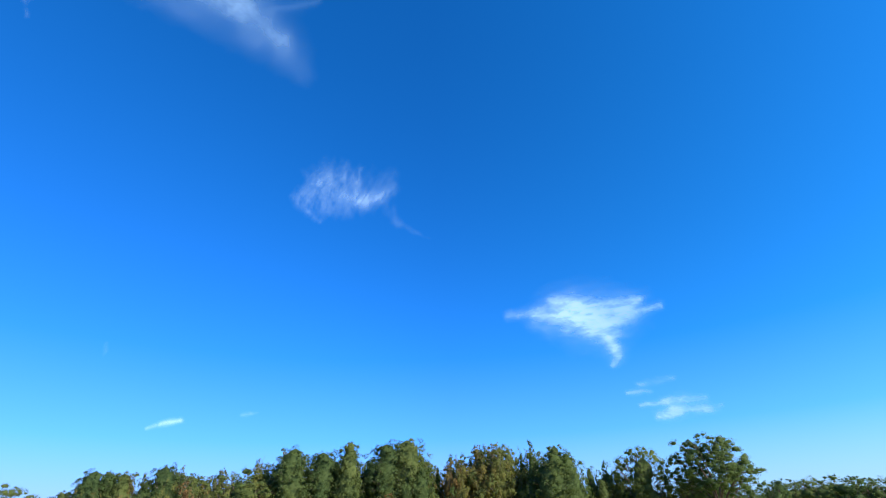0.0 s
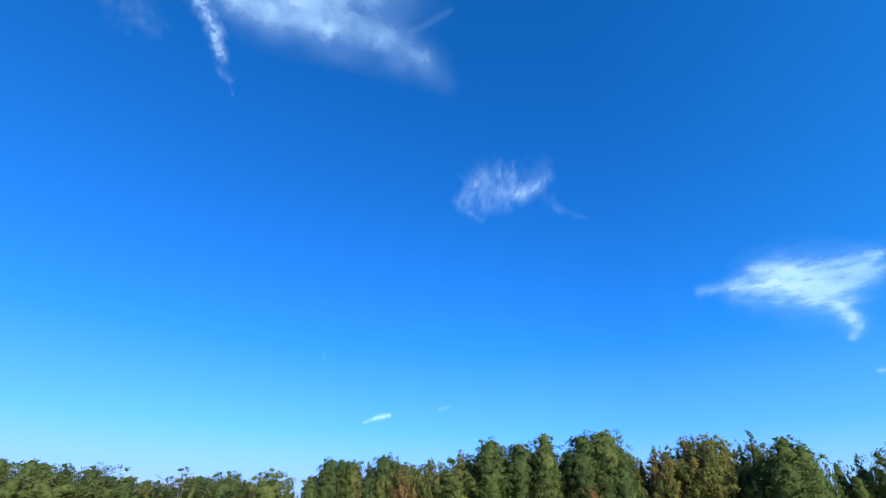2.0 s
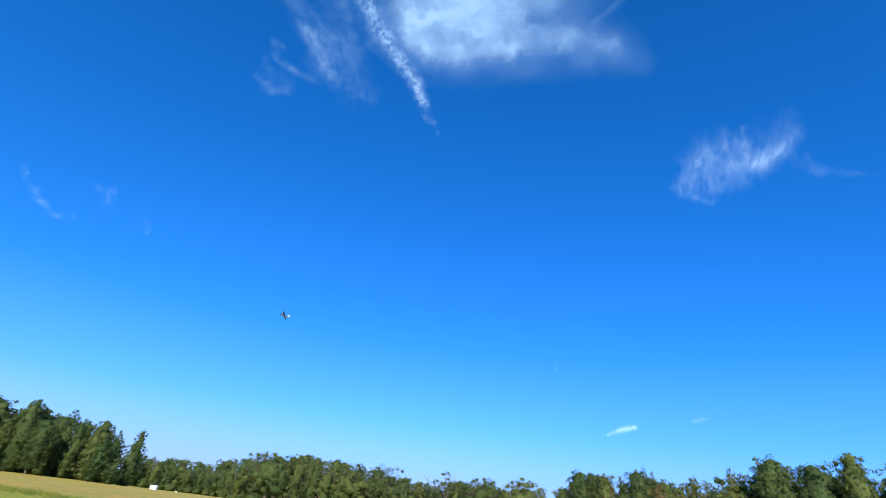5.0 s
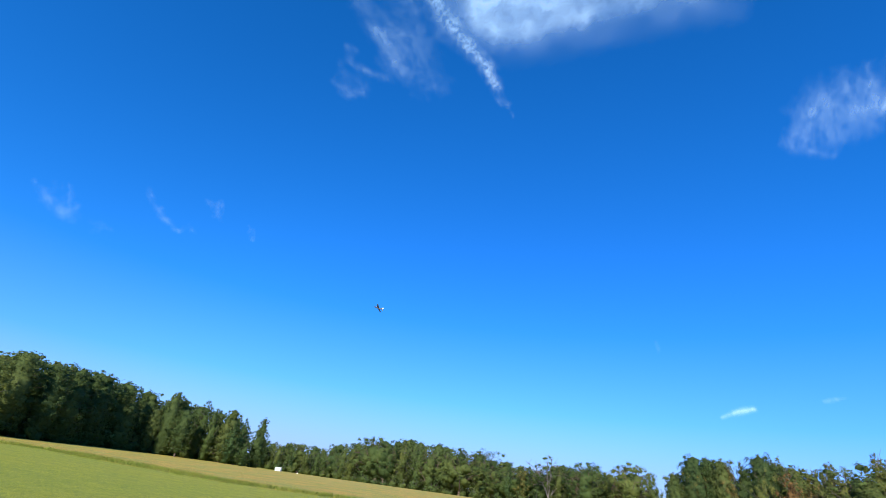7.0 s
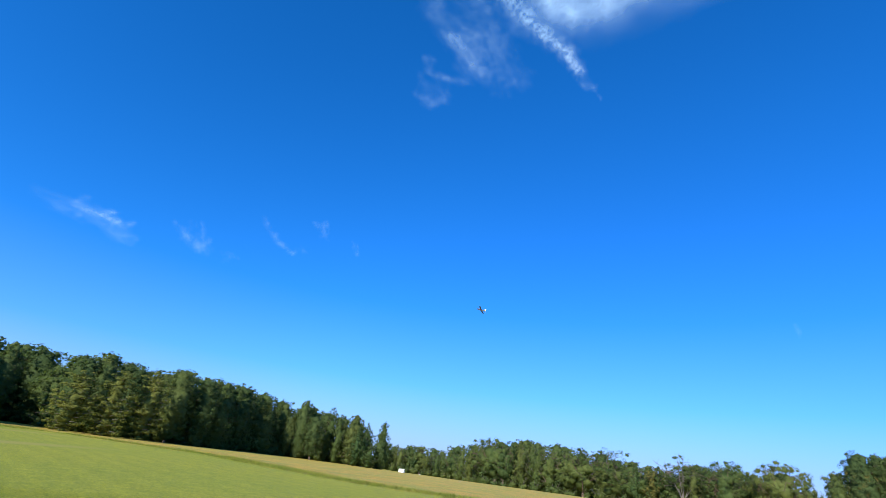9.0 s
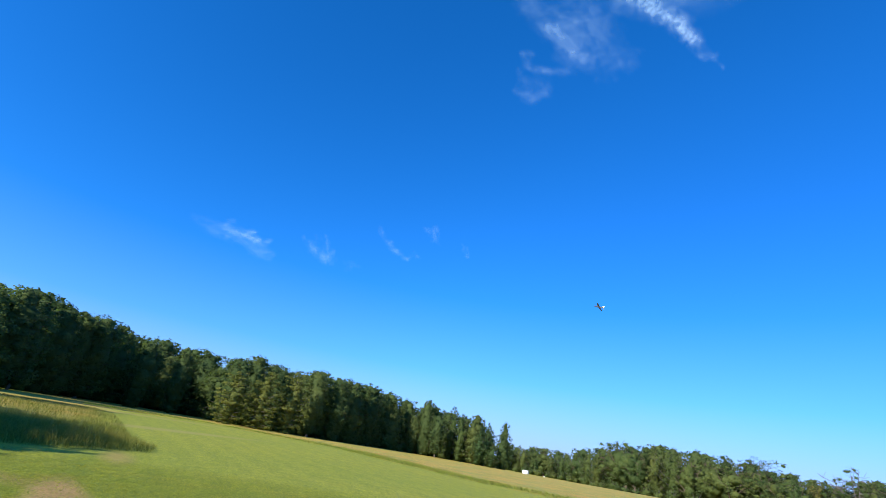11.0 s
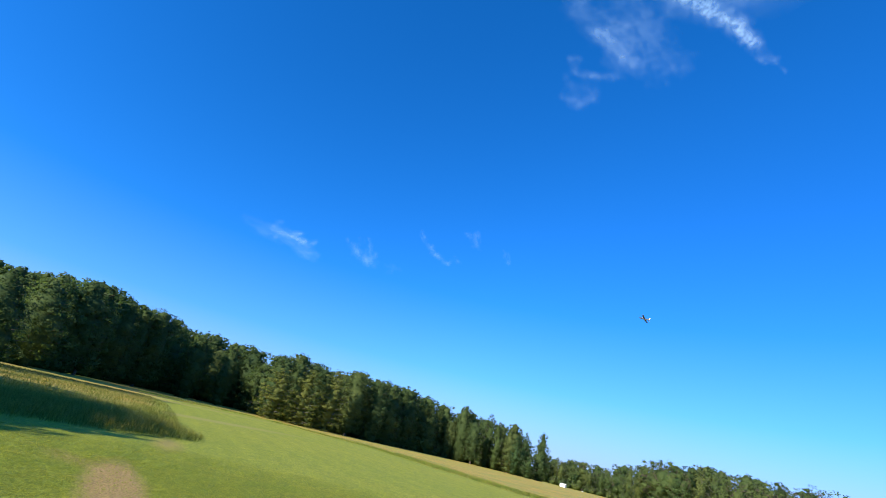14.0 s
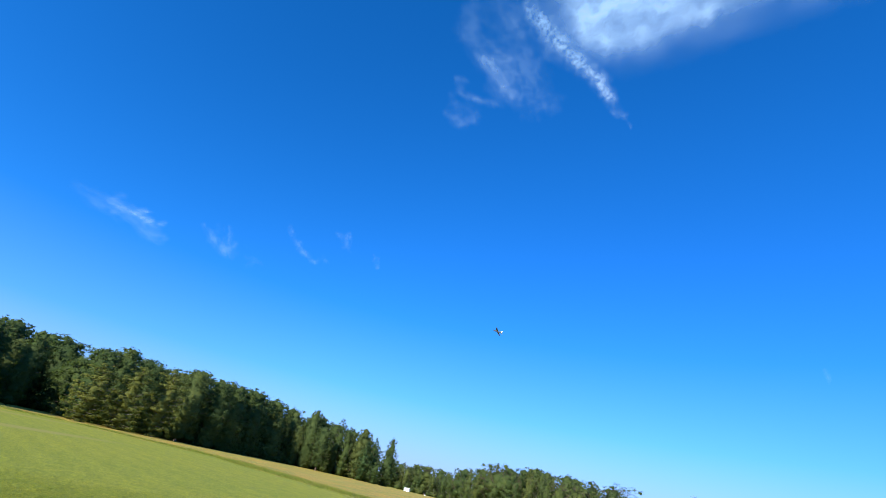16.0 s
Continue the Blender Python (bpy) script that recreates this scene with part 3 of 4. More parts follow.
def shrub(seed):
    rng = np.random.default_rng(seed)
    pieces, centres, radii = [], [], []
    for q in range(9):
        a, reach, top = rng.random() * 6.283, 0.3 + 1.3 * rng.random(), 0.9 + 1.5 * rng.random()
        e = np.array([math.cos(a) * reach, math.sin(a) * reach, top])
        pieces.append(tube([(0, 0, -0.2), e * 0.5 + UP * 0.2, e], [0.04, 0.03, 0.01], 4))
        for s in (0.3, 0.6, 1.0):
            centres.append(e * s + rng.normal(0, 0.15, 3))
            radii.append(0.4 + 0.3 * rng.random())
    crown = crown_of(rng, centres, radii, 330, 0.15, 0.8, core=0, hearts=[((0, 0, 0.5), 0.7), ((0.5, 0.2, 0.8), 0.45), ((-0.4, -0.3, 0.9), 0.45)])
    return tree_thing("shrub", join(pieces), crown, GREY_BARK, BROAD, "low leafy shrub filling the foot of the wood", "shrub", shrub=True)


class Kind:
    """A kind of tree in several builds; the first use of a build is the tree itself, later ones are copies."""

    def __init__(self, builds, height, group):
        self.builds, self.height, self.group, self.used, self.turn = builds, height, group, {}, 0

    def put(self, x, y, height, wide=1.0, which=None, label="", turn=None):
        k = self.turn % len(self.builds) if which is None else which
        self.turn += 1
        s = height / self.height
        rz = random.uniform(0, 360) if turn is None else turn
        m = pose(x, y, float(ground_z(x, y)), random.uniform(-1.5, 1.5), random.uniform(-1.5, 1.5), rz) @ Matrix.Diagonal((s * wide, s * wide, s, 1))
        if k not in self.used:
            ob = self.used[k] = self.builds[k]()
            ob.matrix_basis = m
        else:
            p = self.used[k]
            ob = copy_thing(p, m @ Matrix.Diagonal([1 / q for q in p.scale] + [1]))
        tagged(ob, label, "", self.group)
        return ob


PINE = Kind([lambda s=s: pine(s, bare=(0.04, 0.06, 0.1, 0.03, 0.12, 0.03)[s % 6], spread=(0.23, 0.21, 0.24, 0.26, 0.22, 0.28)[s % 6], top=(0.45, 0.5, 0.55, 0.3, 0.6, 0.2)[s % 6], round_=(2.0, 1.7, 2.3, 1.5, 2.5, 1.4)[s % 6]) for s in range(6)], 10, "pines of the wood")
PALE_PINE = Kind([lambda s=s: pine(30 + s, bare=0.02, spread=(0.27, 0.25)[s], top=0.35, leaf=PALE_NEEDLES, layered=1.0, dens=9000, label="wide pine with pale layered limbs") for s in range(2)], 10, "pale pines")
CORNER = Kind([lambda: pine(35, bare=0.02, spread=0.18, top=0.3, round_=1.15, size=0.085, label="lone pointed pine at the corner of the wood")], 10, "corner pines")
MID = Kind([lambda s=s: pine(10 + s, bare=0.06, spread=(0.23, 0.26, 0.24)[s], top=(0.5, 0.35, 0.55)[s], round_=(2.0, 1.5, 2.3)[s], dens=3300, size=0.15, fine=1.35) for s in range(3)], 10, "pines of the wood")
MID_TURNING = Kind([lambda s=s: upright(70 + s, spread=(0.22, 0.26)[s], cone=(0.55, 0.62)[s], whips=5, dens=2800, size=0.13) for s in range(2)], 10, "turning trees of the wood")
BACK = Kind([lambda s=s: pine(20 + s, bare=0.02, spread=0.27, top=0.5, dens=1200, size=0.21, fine=2.3, label="pine standing deeper in the wood") for s in range(3)], 10, "pines deeper in the wood")
FAR_OAK = Kind([lambda s=s: broadleaf(46 + s, spread=(0.4, 0.44, 0.36)[s], base=(0.04, 0.06, 0.03)[s], dens=2800, size=0.115, dome=80, clump=0.86, label="leafy tree in a far line") for s in range(3)], 10, "far leafy trees")
FAR_SLIM = Kind([lambda s=s: upright(86 + s, spread=(0.29, 0.33, 0.26)[s], cone=(0.4, 0.55, 0.2)[s], leaf=BROAD, dens=2500, size=0.12, label="slender green tree in a far line") for s in range(3)], 10, "far slender trees")
OAK = Kind([lambda s=s: broadleaf(40 + s, spread=(0.36, 0.42, 0.34, 0.38)[s], base=(0.05, 0.08, 0.04, 0.1)[s]) for s in range(4)], 10, "leafy trees of the wood")
TURNING = Kind([lambda s=s: upright(60 + s, spread=(0.2, 0.24, 0.17, 0.27)[s], cone=(0.55, 0.6, 0.45, 0.65)[s], whips=6) for s in range(4)], 10, "turning trees of the wood")
GREENING = Kind([lambda s=s: upright(80 + s, spread=(0.24, 0.28, 0.22)[s], cone=(0.6, 0.65, 0.5)[s], leaf=BROAD, label="slender green tree in a dense stand") for s in range(3)], 10, "slender green trees")
CEDARS = Kind([lambda s=s: upright(100 + s, spread=(0.17, 0.22)[s], cone=(0.12, 0.2)[s], leaf=CEDAR, name="cedar_tree", label="pointed dark green cedar", dens=5000, wood=BARK) for s in range(2)], 10, "cedars")
SHRUBS = Kind([lambda s=s: shrub(120 + s) for s in range(3)], 2.4, "shrubs along the wood")
RUSTY = Kind([lambda: upright(140, spread=0.2, cone=0.6, leaf=RUST, label="slender tree with rust red autumn leaves")], 10, "rust red trees")
ROUND = Kind([lambda s=s: broadleaf(160 + s, spread=(0.44, 0.46)[s], base=(0.05, 0.1)[s], dens=11000, size=0.09, dome=(280, 320)[s], clump=(0.8, 0.7)[s]) for s in range(2)], 10, "round trees at the end of the line")
THIN = Kind([lambda: broadleaf(150, spread=0.4, base=0.1, bare_top=True, dens=6500, size=0.075, label="half bare tree with grey upper branches", leaf=BROAD)], 10, "half bare trees")
SPREADING = Kind([lambda: broadleaf(170, spread=0.46, base=0.1, dens=19000, size=0.085, dome=360, clump=0.74, airy=True, label="large spreading broadleaf tree with sky between its limbs")], 10, "spreading trees")


def height_for(d, el, x, y):
    """Height of a tree at distance d whose top stands el degrees above the eye."""
    return d * math.tan(radians(el)) + EYE - float(ground_z(x, y))


def stand(kinds, az0, az1, dist, crest, step, rows=3, gap=5.0, short=(0.75, 1.0), wide=(0.9, 1.15), loose=1.5):
    """A stretch of wood between two azimuths: rows of trees, the tops under the crest line."""
    for row in range(rows):
        az = az0
        while az < az1:
            d = float(np.interp(az, *dist)) + row * gap + random.uniform(-loose, loose)
            a = az + random.uniform(-0.3, 0.3) * math.degrees(step / d)
            x, y = polar(a, d)
            el = float(np.interp(a, *crest))
            lo, hi = short
            k = random.uniform(lo, hi) if row == 0 else random.uniform(max(lo, 0.9), max(hi, 1.0))
            h = height_for(d, el, x, y) * k
            kind = random.choices([q for q, _ in kinds], [w for _, w in kinds])[0] if row < 2 else BACK
            kind = {PINE: MID, TURNING: MID_TURNING, OAK: FAR_OAK, GREENING: FAR_SLIM}.get(kind, kind) if row == 1 else kind
            kind.put(x, y, h, random.uniform(*wide))
            az += math.degrees(step / d) * random.uniform(0.75, 1.25)


def edge_shrubs(az0, az1, dist, step, off, tall=1.0):
    """Shrubs at the foot of a stand."""
    az = az0
    while az < az1:
        d = float(np.interp(az, *dist)) + off + random.uniform(-1.0, 1.5)
        x, y = polar(az, d)
        SHRUBS.put(x, y, random.uniform(1.6, 3.4) * tall, random.uniform(1.0, 1.5))
        az += math.degrees(step / d) * random.uniform(0.6, 1.4)


# the wood to the west, pines down to the field
WEST_D = ([-165, -150, -140, -134, -131, -128.5, -125, -120.5, -116, -113, -111.3, -105, -100, -97, -94, -90, -87, -84, -78], [50, 55, 62, 76, 86, 102, 114, 136, 138, 134, 116, 120, 124, 130, 142, 152, 152, 148, 142])
WEST_E = ([-165, -138.6, -134.5, -132.8, -129.2, -126.7, -124, -120, -117, -112, -108.6, -105, -102, -97, -92, -89.8, -86.4, -83, -80, -78.6],
          [7.4, 7.1, 7.6, 7.3, 8.1, 6.8, 6.9, 6.4, 6.3, 6.4, 6.5, 5.8, 6.3, 5.9, 5.1, 4.9, 4.5, 4.1, 3.3, 3.0])
stand([(PINE, 1)], -158, -133, WEST_D, WEST_E, 8.0, rows=1, short=(0.75, 1.0), wide=(1.2, 1.5))
# pines added out of view, to throw shade on the forward trees
stand([(PINE, 1)], -166, -142, ([-166, -142], [76, 80]), ([-166, -142], [8.0, 8.6]), 6.0, rows=2, short=(0.9, 1.0), wide=(1.2, 1.5))
stand([(PINE, 1)], -133, -87.6, WEST_D, WEST_E, 5.6, rows=3, gap=5.5, short=(0.62, 1.0), wide=(1.0, 1.35))
stand([(PINE, 1)], -150, -125, ([-150, -125], [118, 138]), WEST_E, 5.5, rows=2, short=(0.9, 1.0), wide=(1.2, 1.5))
edge_shrubs(-104, -80, WEST_D, 6.0, -1.0, tall=0.8)
# shrub rows added deeper in, to close sky gaps and keep the foot dark
edge_shrubs(-131, -81.5, WEST_D, 3.6, 3.5, tall=1.3)
edge_shrubs(-131, -81.5, WEST_D, 4.5, 8.5, tall=2.0)
edge_shrubs(-131, -84, WEST_D, 3.6, 14.0, tall=2.2)
edge_shrubs(-131, -84, WEST_D, 4.0, 21.0, tall=2.2)
# the line of trees to the north-west, and one far behind it
NW_D = ([-80, -74, -70, -62, -56, -50, -37], [262, 255, 212, 195, 190, 170, 150])
NW_E = ([-79, -73.5, -71, -68.6, -66.7, -63.6, -59, -56, -54.5, -53.4, -51.5, -49, -46, -44, -41.9, -39.8, -38.4],
        [2.0, 2.0, 2.7, 3.4, 3.65, 3.8, 4.1, 3.7, 2.8, 3.0, 2.6, 3.2, 3.5, 3.0, 3.0, 2.8, 2.3])
stand([(FAR_OAK, 3), (FAR_SLIM, 6), (CEDARS, 1)], -80, -54.5, NW_D, NW_E, 5.2, rows=3, gap=6, short=(0.8, 1.13), wide=(0.95, 1.35))
stand([(FAR_OAK, 3), (FAR_SLIM, 3), (TURNING, 1)], -54.5, -38, NW_D, NW_E, 4.8, rows=3, gap=6, short=(0.85, 1.1), wide=(1.1, 1.5))
edge_shrubs(-79, -39, NW_D, 3.6, -3.5, tall=1.5)
# a row added behind, to stop sky showing under the crowns
edge_shrubs(-80, -38, NW_D, 3.5, 9.0, tall=2.2)
# the nearer wood to the north
N_D = ([-38, -30, 0, 20, 30], [112, 112, 108, 112, 120])
N_E = ([-37.5, -36.5, -35, -31, -29, -26.7, -20.6, -16.2, -13.5, -11.3, -9, -5.7, -3.1, 1.3, 4.5, 8.6, 10.7, 14.4, 17.5, 19.8, 21.3, 23.5, 30],
       [2.5, 4.4, 5.4, 5.3, 6.0, 5.0, 6.4, 7.4, 7.0, 6.8, 7.0, 7.4, 6.2, 7.2, 7.4, 6.4, 6.6, 5.5, 4.6, 4.0, 3.6, 3.4, 2.8])
stand([(PINE, 4), (TURNING, 2), (GREENING, 1)], -36.5, -28, N_D, N_E, 2.9, rows=2, gap=4.5, short=(0.7, 1.05), wide=(0.8, 1.1), loose=2.5)
stand([(TURNING, 4), (PINE, 1), (OAK, 1)], -28, -20, N_D, N_E, 2.3, rows=2, gap=5, short=(0.7, 1.08), wide=(0.95, 1.3), loose=2.5)
stand([(PINE, 4), (GREENING, 1), (TURNING, 1)], -20, -3, N_D, N_E, 2.9, rows=2, gap=4.5, short=(0.66, 1.05), wide=(0.8, 1.1), loose=2.5)
stand([(TURNING, 5), (GREENING, 1)], -3, 10, N_D, N_E, 2.3, rows=2, gap=5, short=(0.72, 1.08), wide=(0.95, 1.3), loose=2.5)
stand([(OAK, 1), (PINE, 1), (GREENING, 2)], 10, 31, N_D, N_E, 3.6, rows=2, gap=5, short=(0.72, 1.0), wide=(0.8, 1.05))
# far wood beyond it
FAR_D, FAR_E = ([24, 80], [230, 260]), ([24, 30, 34, 36.4, 38, 45, 80], [2.4, 2.5, 3.0, 2.9, 2.5, 2.6, 2.6])
stand([(FAR_OAK, 1)], 26, 60, FAR_D, FAR_E, 7, rows=2, gap=9, short=(0.85, 1.0), wide=(1.1, 1.4))


def single(kind, az, d, el, wide, label="", which=None):
    x, y = polar(az, d)
    return kind.put(x, y, height_for(d, el, x, y), wide, which, label)


# trees that stand out of the line
single(CORNER, -80.5, 140, 4.1, 1.12)
single(CEDARS, -82.4, 141, 3.8, 1.0, "", 0)
single(CEDARS, -81.7, 136, 1.9, 1.9, "low bright green cedar before the corner pine", 1)
single(CEDARS, -83.2, 139, 3.2, 1.3, "", 1)
single(PINE, -83.9, 146, 4.4, 1.1, "", 1)
single(MID, -84.9, 153, 4.1, 1.25)
single(MID, -83.2, 156, 3.7, 1.2)
single(MID, -82.2, 156, 3.2, 1.1)
single(GREENING, -86.4, 150, 4.9, 1.05, "feathery upright green tree among the pines", 2)
single(GREENING, -85.4, 147, 4.3, 1.0, "", 0)
single(PINE, -88.0, 143, 3.8, 1.15, "round headed pine lit by the sun", 4)
single(MID, -86.9, 154, 4.4, 1.25)
single(PINE, -89.5, 150, 5.2, 0.8, "", 5)
single(PALE_PINE, -110.7, 107, 4.4, 1.4, "wide pine with pale bare limbs before the wood", 0)
single(PALE_PINE, -107.6, 108, 5.1, 1.25, "", 1)
single(PALE_PINE, -104.7, 111, 5.4, 1.15, "", 0)
single(PINE, -109.0, 117, 5.4, 1.1, "", 1)
single(PINE, -106.2, 118, 5.6, 1.05, "", 4)
single(PINE, -102.3, 119, 6.1, 1.15, "", 2)
single(PINE, -99.6, 122, 5.6, 1.1, "", 0)
single(PINE, -130.8, 92, 7.5, 1.35, "wide pine standing forward of the wood", 3)
single(PINE, -136.5, 60, 6.8, 1.3, "wide pine standing forward of the wood", 5)
single(PINE, -116.3, 120, 5.4, 0.95, "", 1)
# three pines added as casters, to shade the lower trees to their right
single(PINE, -124.2, 113, 6.8, 1.15, "", 2)
single(PINE, -125.8, 110, 6.7, 1.1, "", 4)
single(PINE, -127.3, 106, 6.8, 1.15, "", 0)
single(PINE, -119.6, 117, 5.6, 1.05, "", 0)
single(THIN, -49.0, 165, 4.2, 1.1)
single(ROUND, -45.2, 160, 4.1, 1.1, "dark round broadleaf tree", 0)
single(ROUND, -40.9, 150, 4.5, 1.1, "open crowned broadleaf tree at the end of the line", 1)
single(CEDARS, -53.3, 172, 3.2, 0.9, "", 0)
single(PINE, -35.0, 112, 5.7, 1.0, "", 2)
single(PINE, -32.3, 113, 5.6, 0.95, "", 0)
single(PINE, -29.2, 111, 6.3, 0.95, "", 4)
single(RUSTY, -27.2, 108, 4.9, 1.1)
single(RUSTY, -6.9, 103, 3.4, 1.9, "wide rust brown bush before the wood")
single(TURNING, -20.7, 110, 6.9, 1.0, "", 2)
single(PINE, -17.3, 108, 8.0, 1.08, "", 2)
single(PINE, -14.3, 109, 7.7, 1.05, "", 4)
single(PINE, -11.4, 107, 8.5, 0.85, "tall pointed pine above the wood", 1)
single(PINE, -7.3, 108, 8.5, 1.1, "tall round headed pine", 4)
single(PINE, -5.0, 109, 8.7, 1.12, "tall round headed pine", 2)
single(TURNING, 4.6, 110, 7.9, 1.0, "", 0)
single(GREENING, 8.7, 112, 8.0, 0.85, "thin tall poplar with sparse twigs", 2)
single(PINE, 10.6, 106, 7.3, 1.3, "dark dense round pine", 3)
single(PINE, 12.3, 107, 6.6, 1.2, "dark dense round pine", 5)
single(ROUND, 19.7, 112, 6.6, 0.85, "round broadleaf tree on a clear stem", 0)
single(CEDARS, 16.3, 112, 5.5, 0.8, "", 0)
single(SPREADING, 26.2, 108, 7.2, 1.0)

# unseen trees behind the walker, set so their shade falls in bands across the tall grass
for x, y, h in ((7.5, -22.5, 8.0), (4.1, -22.0, 8.0), (0.6, -21.6, 8.0), (-2.3, -20.8, 7.6), (-3.5, -21.5, 8.2), (-6.2, -22.0, 8.0), (-8.3, -22.5, 7.5),
                (-8.9, -24.3, 8.0), (-7.0, -25.8, 9.0), (-10.6, -26.0, 8.0), (-9.5, -29.0, 9.5), (-12.4, -26.7, 8.0), (-13.2, -28.6, 7.6),
                (-16.4, -32.4, 7.8), (-18.0, -34.6, 8.0), (-21.0, -44.0, 9.2)):
    MID.put(x, y, h, 1.3)
    FAR_OAK.put(x + 0.3, y - 0.3, h * 0.9, 1.1)

# ---- grass ----
def blades(name, rng, x, y, height, width, bend, material, label):
    """Bent blades of grass, two leaves of a strip each, with a tip value for the colour."""
    n = len(x)
    base = np.stack([x, y, ground_z(x, y) - 0.01], 1)
    a, c = rng.random(n) * 2 * np.pi, rng.random(n) * 2 * np.pi
    side = np.stack([np.cos(a), np.sin(a), 0 * a], 1) * (width * (0.6 + 0.8 * rng.random(n)))[:, None]
    over = np.stack([np.cos(c), np.sin(c), 0 * a], 1)
    h = height[:, None]
    b = (bend * (0.3 + rng.random(n)))[:, None]
    mid = base + over * h * b * 0.25 + np.array([0, 0, 1]) * h * 0.6
    top = base + over * h * b + np.array([0, 0, 1]) * h * (1 - 0.3 * b)
    v = np.stack([base - side, base + side, mid - side * 0.8, mid + side * 0.8, top - side * 0.15, top + side * 0.15], 1).reshape(-1, 3)
    k = np.arange(n)[:, None] * 6
    f = np.concatenate([k + [0, 1, 3, 2], k + [2, 3, 5, 4]], 0)
    me = mesh_of(name, v, f, material, True)
    # a stand of grass is lit as a whole: its blades shade like a soft upright pile
    soft = np.repeat(over * 0.45 + rng.normal(0, 0.25, (n, 3)) + UP, 6, axis=0)
    me.normals_split_custom_set_from_vertices((soft / np.linalg.norm(soft, axis=1)[:, None]).tolist())
    at = me.attributes.new("tip", "FLOAT", "POINT")
    at.data.foreach_set("value", np.tile(np.array([0, 0, 0.6, 0.6, 1, 1], np.float32), n))
    return tagged(new(name, me), label, "grass", kind="stuff")


def scatter(rng, n, x0, x1, y0, y1):
    return rng.uniform(x0, x1, n), rng.uniform(y0, y1, n)


def tall_grass():
    """The unmown tongue of tall grass beside the mown turf."""
    rng = np.random.default_rng(5)
    tab = lattice(rng)
    poly = [(-2, -13.5), (-10, -12.6), (-13.7, -11.9), (-15.8, -10.8), (-17.0, -10.2), (-19.2, -9.6), (-20.9, -10.2), (-23, -12.6), (-30, -16.8), (-38, -21.8), (-52, -31), (-60, -38), (-48, -48), (-24, -42), (-10, -34), (0, -28)]
    x, y = scatter(rng, 640000, -62, 0, -50, -9)
    w = 0.8 * (fbm(tab, x * 0.5, y * 0.5, 3) - 0.5)
    ok = inside(poly, x + w, y + w)
    x, y = x[ok], y[ok]
    rim = rim_distance(poly, x, y)
    near = np.hypot(x, y)
    keep = (rng.random(len(x)) < np.clip(1.75 - near / 22, 0.09, 1)) & (near > 15)
    x, y, rim, near = x[keep], y[keep], rim[keep], near[keep]
    # lower and thinner away from the clump of tall seeding stems at the end of the tongue
    clump = np.exp(-((x + 19.0) ** 2 + (y + 12.5) ** 2) / 16)
    h = (0.22 + 0.42 * fbm(tab, x * 0.35, y * 0.35, 3) ** 1.3) * (0.6 + 0.7 * rng.random(len(x))) * np.clip(0.55 + rim * 0.35, 0, 1)
    h = h * (1 + 0.55 * clump * rng.random(len(x)) ** 2 * 2) * np.clip(1.6 - near / 60, 0.5, 1)
    return blades("tall_grass", rng, x, y, h, 0.0008 + 0.00014 * near, 1.15, TALL, "unmown tall grass going to seed beside the mown turf")


def margin_grass():
    """The ripe unmown strip between the mown turf and the woods, with a green rim."""
    rng = np.random.default_rng(6)
    tab = lattice(rng)
    back = [(30, 112), (-40, 108), (-120, 130), (-180, 90), (-185, 10), (-165, -40), (-170, -100)]
    poly = MARGIN + back
    x, y = scatter(rng, 240000, -185, 32, -105, 130)
    w = 1.2 * (fbm(tab, x * 0.3, y * 0.3, 3) - 0.5)
    ok = inside(poly, x + w, y + w) & (y < 0.9 * -x + 30)
    x, y = x[ok], y[ok]
    rim = rim_distance(MARGIN, x, y, False)
    keep = rng.random(len(x)) < np.clip(1.1 - rim / 45, 0.22, 1)
    x, y, rim = x[keep], y[keep], rim[keep]
    h = (0.05 + 0.13 * fbm(tab, x * 0.2, y * 0.2, 3)) * (0.7 + 0.6 * rng.random(len(x))) * np.clip(1.1 - rim / 70, 0.45, 1)
    blades("meadow_grass", rng, x, y, h, np.full(len(x), 0.013), 1.2, STRAW, "ripe golden unmown grass in front of the wood")
    # green rim
    x, y, deep = [], [], []
    for (x0, y0), (x1, y1) in zip(MARGIN[2:], MARGIN[3:]):
        n = int(230 * math.hypot(x1 - x0, y1 - y0))
        t = rng.random(n)
        off = rng.random(n) * 4.2
        deep.append(off)
        off = off - 0.6 + 0.3 * np.sin(t * 4 + x0)
        nx, ny = -(y1 - y0), x1 - x0
        k = 1 / math.hypot(nx, ny)
        x.append(x0 + t * (x1 - x0) + nx * k * off)
        y.append(y0 + t * (y1 - y0) + ny * k * off)
    x, y, deep = np.concatenate(x), np.concatenate(y), np.concatenate(deep)
    h = np.clip(0.25 + deep / 2.4, 0, 1) * (0.20 + 0.30 * fbm(tab, x * 0.25, y * 0.25, 3)) * (0.3 + 0.8 * rng.random(len(x)))
    blades("rim_grass", rng, x, y, h, np.full(len(x), 0.012), 1.2, RIM, "green rim of uncut grass along the mown turf")


